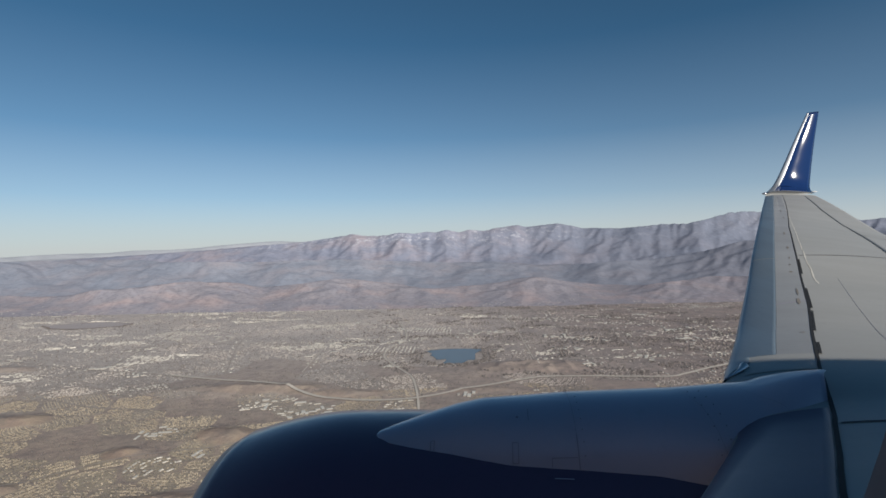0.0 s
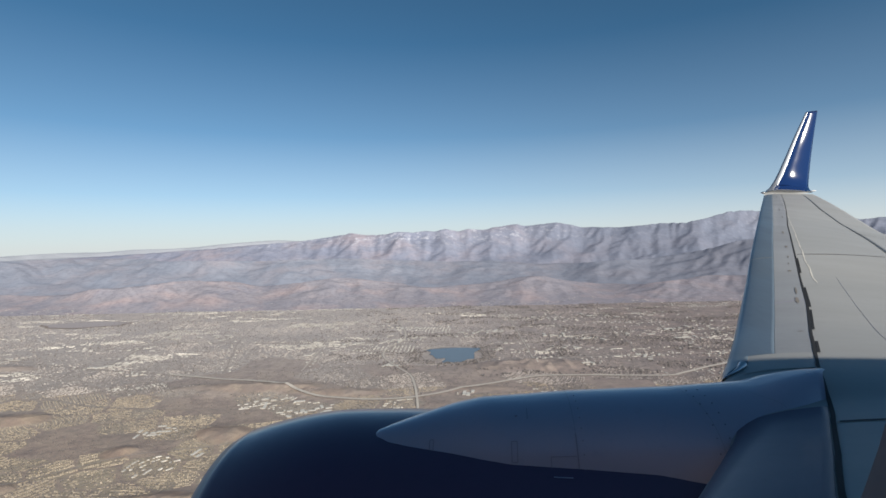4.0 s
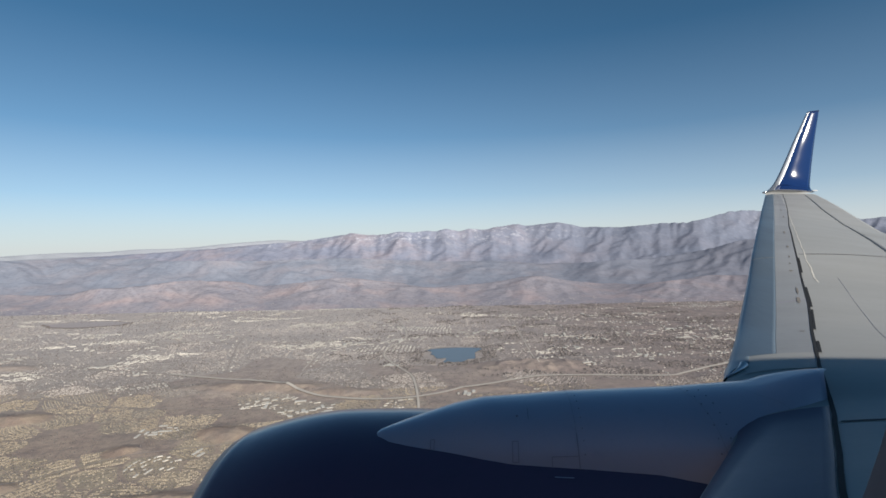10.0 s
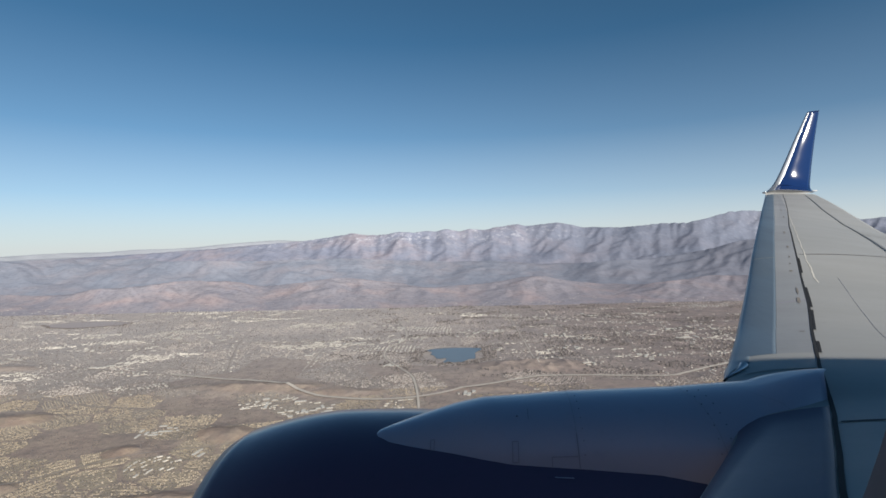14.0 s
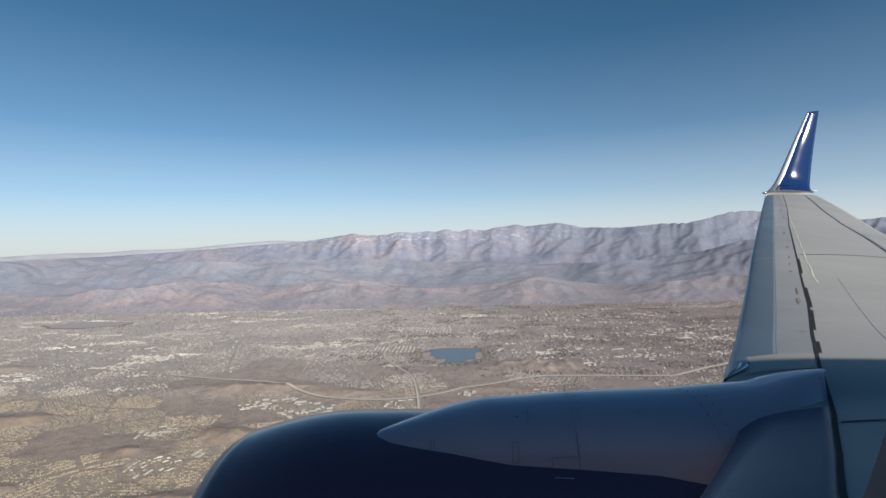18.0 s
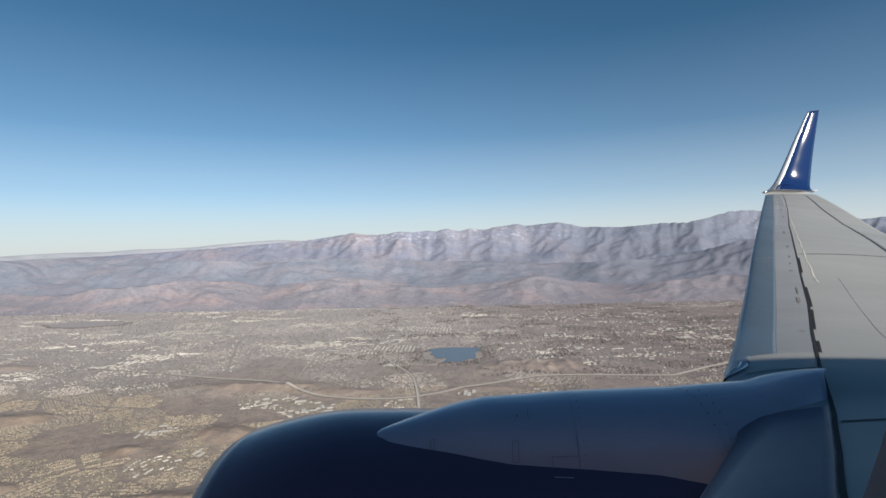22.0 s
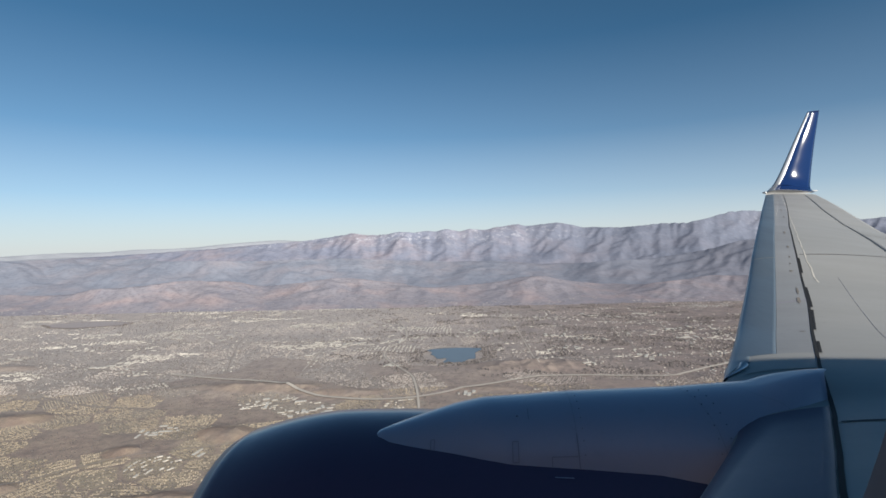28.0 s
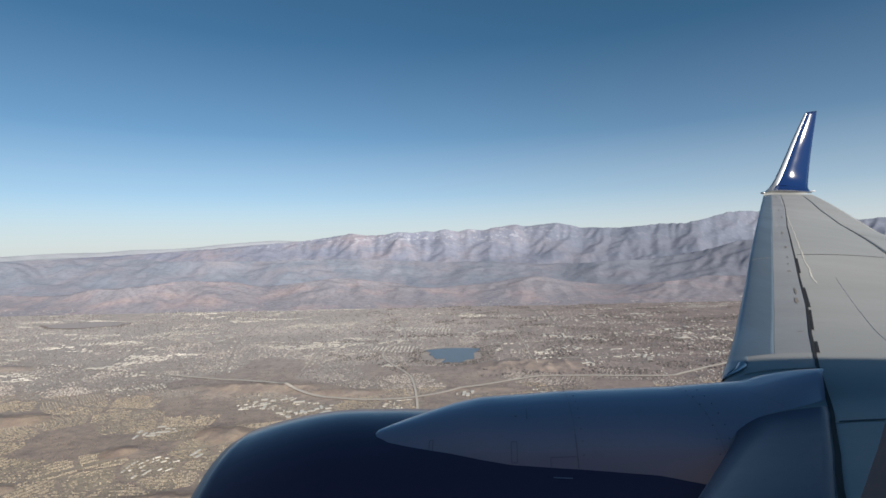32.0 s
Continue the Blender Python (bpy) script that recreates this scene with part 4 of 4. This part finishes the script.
# dark gap behind the strip
al = spread(7.2, 14.8, 40)
sheet("seal", skin, [SEAM(y) - 0.003 for y in al], [SEAM(y) + 0.003 for y in al], al, 3, 0.005, RUBBER, wing)
al = spread(3.6, 7.2, 40)
sheet("seal", skin, [SEAM(y) - 0.003 for y in al], [SEAM(y) + 0.003 for y in al], al, 3, 0.005, RUBBER, wing)
for a, b in ((3.66, 3.95), (4.3, 4.9), (5.0, 5.7), (6.3, 6.9)):
    al = spread(a, b, 6)
    sheet("seal_block", skin, [SEAM(y) + 0.0035 for y in al], [SEAM(y) + 0.0085 for y in al], al, 3, 0.006, RUBBER, wing)
al = spread(0.6, 3.6, 40)
sheet("seal", skin, [SEAM(y) - 0.002 for y in al], [SEAM(y) + 0.003 for y in al], al, 3, 0.005, RUBBER, wing)
# joints between skin panels
for a, b, s0, s1 in ((7.08, 7.46, 0.186, 0.563), (2.52, 2.50, 0.112, 0.62)):
    n = 24
    ss = spread(s0, s1, n)
    w = 0.010
    verts = []
    for i, s in enumerate(ss):
        y = a + (b - a) * i / (n - 1)
        verts += [skin(s, y - w, 0.003), skin(s, y + w, 0.003)]
    mesh_object("panel_joint", verts, [f for f in grid_faces(n, 2)], LINE, wing, smooth=False)
HINGE = lines_on([(4.5, 0.55), (7.86, 0.607), (10.54, 0.68), (12.52, 0.675), (14.88, 0.747)])
al = spread(5, 14.88, 50)
sheet("panel_joint", skin, [HINGE(y) - 0.0007 for y in al], [HINGE(y) + 0.0007 for y in al], al, 3, 0.003, LINE, wing)
al = spread(2.6, 6.2, 24)
sheet("panel_joint", skin, [0.262 + 0.0045 * y for y in al], [0.2626 + 0.0045 * y for y in al], al, 3, 0.002, FAINT, wing)
# moving surfaces behind the hinge line
for name, a, b, label in (("aileron", 9.6, 14.7, "grey aileron"), ("flap", 4.4, 9.56, "grey trailing-edge flap")):
    al = spread(a, b, 40)
    sheet(name, skin, [HINGE(y) + 0.006 for y in al], [0.985] * 40, al, 14, 0.004, WING_GREY, wing, label)
BAND = lines_on([(5.9, 0.2195), (6.17, 0.2125), (6.5, 0.2135), (6.85, 0.2092), (7.42, 0.2107), (8.26, 0.2155), (9.73, 0.2285), (11.81, 0.252), (14.6, 0.288)])
rnd = random.Random(5)
al = spread(5.92, 14.6, 120)
waver = [0.0012 * math.sin(y * 9.0) + rnd.uniform(-0.0008, 0.0008) for y in al]
wide = [0.0012 + 0.0016 * rnd.random() for y in al]
sheet("sealant_band", skin, [BAND(y) + q - w for y, q, w in zip(al, waver, wide)], [BAND(y) + q + w for y, q, w in zip(al, waver, wide)], al, 3, 0.003, SEALANT, wing, "pale uneven line of sealant", thick=False)
# oily spots along the strip behind the slats: place on the chord, span, half width, length
for q, y, w, run in ((0.225, 14.2, 0.004, 0.5), (0.188, 11.54, 0.003, 0.4), (0.189, 10.52, 0.004, 0.3), (0.153, 8.58, 0.006, 0.22), (0.150, 7.48, 0.005, 0.14), (0.1476, 6.94, 0.003, 0.08), (0.1445, 6.65, 0.003, 0.06), (0.1433, 6.36, 0.007, 0.05), (0.147, 5.56, 0.003, 0.24), (0.1435, 5.22, 0.005, 0.20), (0.1324, 4.24, 0.0065, 0.02)):
    n = 9
    al = spread(y - run / 2, y + run / 2, n)
    half = [w * (0.25 + 0.75 * math.sin(math.pi * (i + 0.5) / n)) * rnd.uniform(0.7, 1.2) for i in range(n)]
    sheet("smudge", skin, [q - v for v in half], [q + v for v in half], al, 3, 0.006, SMUDGE, wing, thick=False)
# faint joint across the strip, by its place on the chord
ss = spread(0.083, 0.168, 12)
mesh_object("panel_joint", [skin(q, 5.12 + 1.6 * (q - 0.083) + d, 0.004) for q in ss for d in (-0.012, 0.012)], grid_faces(12, 2), FAINT, wing, smooth=False)
# nose of the wing inboard of the slats, with its rounded end cap
al = spread(3.34, 3.64, 8)
sheet("slat", skin, [-0.03] * 8, [0.036 - 0.03 * (i / 7.0) ** 0 * max(0.0, 1 - i / 4.0) for i in range(8)], al, 10, 0.012, SLAT, wing, "bare metal inboard end of the leading edge")
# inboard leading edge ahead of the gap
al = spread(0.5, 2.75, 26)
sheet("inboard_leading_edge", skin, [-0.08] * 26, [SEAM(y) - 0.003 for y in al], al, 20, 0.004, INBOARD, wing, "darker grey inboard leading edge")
# inboard end plate of the slats
al = spread(3.30, 3.662, 6)
sheet("end_plate", skin, [0.03] * 6, [SEAM(y) - 0.004 for y in al], al, 10, 0.003, WING_GREY, wing, "grey fixed panel inboard of the slats", thick=False)

# ---- winglet ----
TIP = [  # span, nose x, nose z, tail x, tail z
    (15.10, 7.458, 1.142, 8.740, 1.150),
    (15.30, 7.603, 1.236, 8.782, 1.231),
    (15.46, 7.806, 1.374, 8.830, 1.357),
    (15.56, 8.012, 1.636, 8.905, 1.638),
    (15.64, 8.272, 2.124, 9.001, 2.145),
    (15.73, 8.587, 2.761, 9.135, 2.786),
    (15.86, 9.004, 3.537, 9.325, 3.571),
]


def tip_point(s, k, lift=0.0):
    """The winglet's inner skin: s from nose to tail, k from root to tip."""
    t = max(0.0, min(1.0, k)) * (len(TIP) - 1)
    i = min(int(t), len(TIP) - 2)
    f = t - i
    p = [Vector(q) for q in TIP]
    a, b = TIP[i], TIP[i + 1]
    pa, pb = TIP[max(i - 1, 0)], TIP[min(i + 2, len(TIP) - 1)]
    v = [0.5 * (2 * y0 + (y1 - w0) * f + (2 * w0 - 5 * y0 + 4 * y1 - w1) * f * f + (3 * y0 - w0 - 3 * y1 + w1) * f ** 3) for w0, y0, y1, w1 in zip(pa, a, b, pb)]
    c = v[3] - v[1]
    q = abs(s)
    thick = 0.76 * c * (0.2969 * math.sqrt(q) - 0.126 * q - 0.3516 * q * q + 0.2843 * q ** 3 - 0.1015 * q ** 4)
    lean = math.atan2(TIP[min(i + 1, len(TIP) - 1)][2] - TIP[i][2], TIP[min(i + 1, len(TIP) - 1)][0] - TIP[i][0])
    inward = Vector((0, -math.sin(lean), math.cos(lean)))
    return Vector((v[1] + c * q, v[0], v[2] + (v[4] - v[2]) * q)) + inward * ((thick if s >= 0 else -thick * 0.6) + lift)


def build_winglet():
    ks = spread(0, 1, 40)
    ss = [q ** 1.6 for q in spread(0, 1, 18)]
    loop = ss + [-q for q in ss[-2:0:-1]]
    verts = [tip_point(s, k) for k in ks for s in loop]
    n = len(loop)
    faces = grid_faces(40, n, True) + [tuple(range(n)), tuple(39 * n + i for i in reversed(range(n)))]
    ob = mesh_object("winglet", verts, [f[::-1] for f in faces], TIP_BLUE, plane, label="glossy blue upturned winglet")
    # the closed root is finished in the grey of the wing
    ob.data.materials.append(WING_GREY)
    ob.data.polygons[len(faces) - 2].material_index = 1
    return ob


winglet = build_winglet()
al = spread(0.02, 0.99, 40)
LEADW = lines_on([(0, 0.20), (0.25, 0.16), (1, 0.16)])
sheet("leading_edge", lambda s, k, h: tip_point(s, k, h if s >= 0 else -h), [-0.1] * 40, [LEADW(k) for k in al], al, 12, 0.006, EDGE_METAL, winglet, "polished bare metal leading edge")
sheet("root_band", lambda s, k, h: tip_point(s, k, h), [0.06] * 5, [0.97] * 5, spread(0.0, 0.04, 5), 18, 0.005, WING_GREY, winglet, "grey painted joint to the wing")


def ellipsoid(name, at, size, material, parent, label=""):
    bm = bmesh.new()
    bmesh.ops.create_uvsphere(bm, u_segments=16, v_segments=10, radius=1.0)
    bmesh.ops.transform(bm, matrix=Matrix.Translation(at) @ Matrix.Diagonal((*size, 1)), verts=bm.verts)
    for f in bm.faces:
        f.smooth = True
    me = bpy.data.meshes.new(name)
    bm.to_mesh(me)
    bm.free()
    me.materials.append(material)
    ob = new(name, me)
    ob.parent = parent
    if label:
        ob["label"] = label
    return ob


def rolled_lip(path, radii, turns=14):
    """A tapering round lip along a bent line, closed at both ends."""
    path = [Vector(p) for p in path]
    verts = []
    for i, (p, q) in enumerate(zip(path, radii)):
        way = (path[min(i + 1, len(path) - 1)] - path[max(i - 1, 0)]).normalized()
        across = way.cross(Vector((0, 0, 1))).normalized()
        up = across.cross(way)
        verts += [p + q * (math.cos(2 * math.pi * j / turns) * across + math.sin(2 * math.pi * j / turns) * up) for j in range(turns)]
    n = len(path)
    faces = grid_faces(n, turns, True) + [tuple(range(turns)), tuple((n - 1) * turns + j for j in reversed(range(turns)))]
    return mesh_object("slat_end_lip", verts, faces, METAL, wing, label="glossy rounded lip at the end of the slat")


LIP_LINE = smooth_line([(1.409, 3.356, -0.893), (1.434, 3.348, -0.872), (1.469, 3.36, -0.858), (1.509, 3.388, -0.846), (1.544, 3.423, -0.838), (1.572, 3.458, -0.83)], 0.008)
rolled_lip(LIP_LINE, [0.004 + 0.026 * (i / (len(LIP_LINE) - 1)) ** 1.5 if i < len(LIP_LINE) - 2 else 0.022 - 0.014 * (i - len(LIP_LINE) + 2) for i in range(len(LIP_LINE))])

ellipsoid("position_light", tip_point(0.0, 0.06) + Vector((-0.02, 0, 0.02)), (0.07, 0.05, 0.03), METAL, winglet, "small shiny navigation light fairing")
ellipsoid("tail_light", tip_point(1.0, 0.05) + Vector((0.02, 0, 0.03)), (0.08, 0.04, 0.02), GLOW_LENS, winglet, "small white tail light fairing")

# ---- engine ----
AX_Y, AX_Z = 3.05, -2.07
COWL = lines_on([(-1.74, 0.72), (-1.73, 0.765), (-1.69, 0.82), (-1.60, 0.875), (-1.45, 0.92), (-1.3, 0.955), (-1.13, 0.985), (-0.97, 1.0), (-0.6, 1.008), (0.0, 1.005), (0.8, 0.99), (1.6, 0.90), (2.2, 0.79)])


def revolve(name, profile, material, parent, label="", turns=96):
    verts = []
    for x, r in profile:
        for j in range(turns):
            a = 2 * math.pi * j / turns
            verts.append((x, AX_Y + r * math.cos(a), AX_Z + r * math.sin(a)))
    return mesh_object(name, verts, grid_faces(len(profile), turns, True), material, parent, label=label)


xs = [-1.62, -1.60, -1.56, -1.5] + spread(-1.45, 2.2, 50)
engine = revolve("engine_nacelle", [(x, COWL(x)) for x in xs], BLUE, plane, "glossy dark blue engine cowling")
lip = [(-1.2, 0.66), (-1.5, 0.64), (-1.67, 0.655), (-1.73, 0.69), (-1.74, 0.72)] + [(x, COWL(x)) for x in (-1.735, -1.73, -1.71, -1.69, -1.66, -1.62)]
revolve("inlet_lip", lip, LIP, engine, "bare metal inlet ring")
revolve("fan_face", [(-1.0, 0.66), (-1.0, 0.30), (-1.25, 0.16), (-1.4, 0.01)], RUBBER, engine)
revolve("inlet_wall", [(-1.2, 0.66), (-0.98, 0.665)], LINE, engine)
revolve("exhaust_wall", [(2.2, 0.78), (2.2, 0.74), (1.2, 0.7), (1.2, 0.02)], LINE, engine)


# ---- pylon fairing on top of the engine ----
FW = lines_on([(-0.725, 0.004), (-0.715, 0.07), (-0.69, 0.125), (-0.62, 0.20), (-0.5, 0.26), (-0.26, 0.36), (0.05, 0.415), (0.37, 0.43), (0.9, 0.44), (1.3, 0.44), (1.55, 0.40), (1.66, 0.36), (1.80, 0.27)])
FT = lines_on([(-0.725, -1.10), (-0.69, -1.075), (-0.6, -1.05), (-0.44, -1.01), (-0.28, -0.975), (-0.11, -0.94), (0.15, -0.925), (0.41, -0.905), (1.0, -0.875), (1.25, -0.852), (1.42, -0.835), (1.531, -0.80), (1.62, -0.779), (1.72, -0.760), (1.80, -0.752)])
FC = lines_on([(-0.725, 2.85), (-0.26, 2.99), (0.4, 3.02), (1.9, 3.02)])

BACK = lines_on([(1.2, 0.0), (1.45, 0.09), (1.6, 0.125), (1.80, 0.135)])


def fairing(phi, x, lift=0.0):
    """The fairing's skin: phi from 0 at its inboard foot over the top to 180 at its outboard foot."""
    a = radians(phi)
    c, s = math.cos(a), math.sin(a)
    foot = -1.42
    w, h = FW(x) + lift, FT(x) - foot + lift
    back = BACK(x) * max(0.0, c) ** 0.6
    return Vector((x - back, FC(x) - math.copysign(abs(c) ** 0.85, c) * w, foot + abs(s) ** 0.85 * h))


fx = [-0.7249, -0.722, -0.715, -0.705, -0.69, -0.67, -0.65] + spread(-0.62, 1.80, 64)
pylon_v = [fairing(phi, x) for x in fx for phi in spread(0, 180, 41)]
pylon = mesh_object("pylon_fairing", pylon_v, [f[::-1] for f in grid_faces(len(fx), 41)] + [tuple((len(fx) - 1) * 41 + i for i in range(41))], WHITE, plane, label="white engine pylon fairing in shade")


def fairing_line(path, width, material=FAINT, lift=0.003):
    """A narrow joint drawn over the fairing through places (phi, x)."""
    pts = smooth_line(path, 0.8) if len(path) > 2 else np.array([np.array(path[0]) + (np.array(path[1]) - np.array(path[0])) * t for t in np.linspace(0, 1, 12)])
    verts = []
    for i, (phi, x) in enumerate(pts):
        q0, q1 = pts[max(i - 1, 0)], pts[min(i + 1, len(pts) - 1)]
        p = fairing(phi, x, lift)
        way = (fairing(*q1, lift) - fairing(*q0, lift)).normalized()
        n = (fairing(phi + 1, x) - fairing(phi - 1, x)).cross(Vector((1, 0, 0))).normalized()
        side = way.cross(n).normalized() * width / 2
        verts += [p - side, p + side]
    return mesh_object("panel_joint", verts, grid_faces(len(pts), 2), material, pylon, smooth=False)


fairing_line([(10, 0.40), (28, 0.397), (48, 0.394)], 0.006)
fairing_line([(48, 0.394), (80, 0.39), (110, 0.39)], 0.002)
fairing_line([(12, 1.12), (30, 1.12), (60, 1.08), (85, 1.03), (110, 1.0)], 0.0015)
for x0, x1, p0, p1 in ((0.06, 0.09, 30, 44), (-0.38, -0.36, 36, 50)):
    for a, b in (((p0, x0), (p1, x0)), ((p0, x1), (p1, x1)), ((p0, x0), (p0, x1)), ((p1, x0), (p1, x1))):
        fairing_line([a, b], 0.004)
for a, b in (((33, 0.26), (10, 0.26)), ((33, 0.26), (33, 0.39)), ((62, 0.15), (74, 0.15))):
    fairing_line([a, b], 0.004)


fairing_line([(45, 1.60), (60, 1.52), (80, 1.36), (100, 1.26)], 0.0015)
for x, off in ((0.40, 0.028), (1.12, 0.03), (1.12, -0.03)):
    for phi in range(16, 90, 9):
        c = fairing(phi, x + off - (0.04 * max(0, phi - 50) / 40 if x > 1 else 0.0), 0.0)
        ellipsoid("rivet", c, (0.004, 0.004, 0.004), FAINT, pylon)
ellipsoid("drain_hole", fairing(66, 0.09, 0.0), (0.008, 0.008, 0.005), FAINT, pylon)


# ---- fuselage and cabin window ----
def build_fuselage():
    r0, cy, cz = 1.95, -1.70, -0.04
    xs = [-13, -12, -10, -7, -4, -2, -1, -0.7, -0.45, 0.45, 0.7, 1, 2, 4, 7, 10, 14, 16]
    grow = [0.25, 0.62, 0.93, 1, 1, 1, 1, 1, 1, 1, 1, 1, 1, 1, 1, 1, 0.9, 0.7]
    n = 96
    verts = []
    for r in (r0, r0 - 0.07):
        for x, g in zip(xs, grow):
            for j in range(n):
                a = 2 * math.pi * (j + 0.5) / n
                verts.append((x, cy + r * g * math.cos(a), cz + r * g * math.sin(a)))
    faces = []
    m = len(xs) * n
    for side in (0, 1):
        for i in range(len(xs) - 1):
            for j in range(n):
                k = (j + 1) % n
                z = cz + r0 * math.sin(2 * math.pi * (j + 1) / n)
                if i == 8 and abs(z) < 0.34 and (j < n / 4 or j > 3 * n / 4):
                    continue
                f = (i * n + j, i * n + k, (i + 1) * n + k, (i + 1) * n + j)
                faces.append(tuple(side * m + q for q in (f if side else f[::-1])))
        faces.append(tuple(side * m + q for q in range(n)))
        faces.append(tuple(side * m + (len(xs) - 1) * n + q for q in range(n)))
    return mesh_object("fuselage", verts, faces, HULL, plane, label="unseen cabin hull, kept dark to cut bounced light")


fuselage = build_fuselage()
fuselage.matrix_basis = pose(0, 0, 0, 0, 0, 0.2)


def build_window_frame():
    """The oval plastic surround of the cabin window, square to the lens."""
    d, n = 0.15, 96
    rows = ((1.04, d + 0.004), (1.0, d), (1.1, d - 0.015), (1.5, d - 0.025), (1.6, d + 0.01))
    verts = []
    for k, y in rows:
        for j in range(n):
            a = 2 * math.pi * j / n
            verts.append((-0.0166 + 0.1568 * k * math.cos(a), y, 0.0185 + 0.2029 * k * math.sin(a)))
    frame_ob = mesh_object("window_frame", verts, grid_faces(5, n, True), LINER, None, label="")
    frame_ob.parent = plane
    frame_ob.matrix_basis = pose(0, 0, 0, 0, 0, PSI) @ pose(0, 0, 0, -0.8, 1.2, 0)
    frame_ob["label"] = "beige plastic cabin window surround"
    return frame_ob


build_window_frame()


# small white placard low on the cowling
def cowl_strip(name, x0, x1, a0, a1, material, label="", lift=0.004):
    verts, nx, na = [], 14, 10
    for i in range(nx):
        x = x0 + (x1 - x0) * i / (nx - 1)
        for j in range(na):
            a = radians(a0 + (a1 - a0) * j / (na - 1))
            r = COWL(x) + lift
            verts.append((x, AX_Y + r * math.cos(a), AX_Z + r * math.sin(a)))
    return mesh_object(name, verts, grid_faces(nx, na), material, engine, label=label)


cowl_strip("placard", 0.265, 0.36, 118.35, 118.65, WHITE, "thin white marking on the cowling")
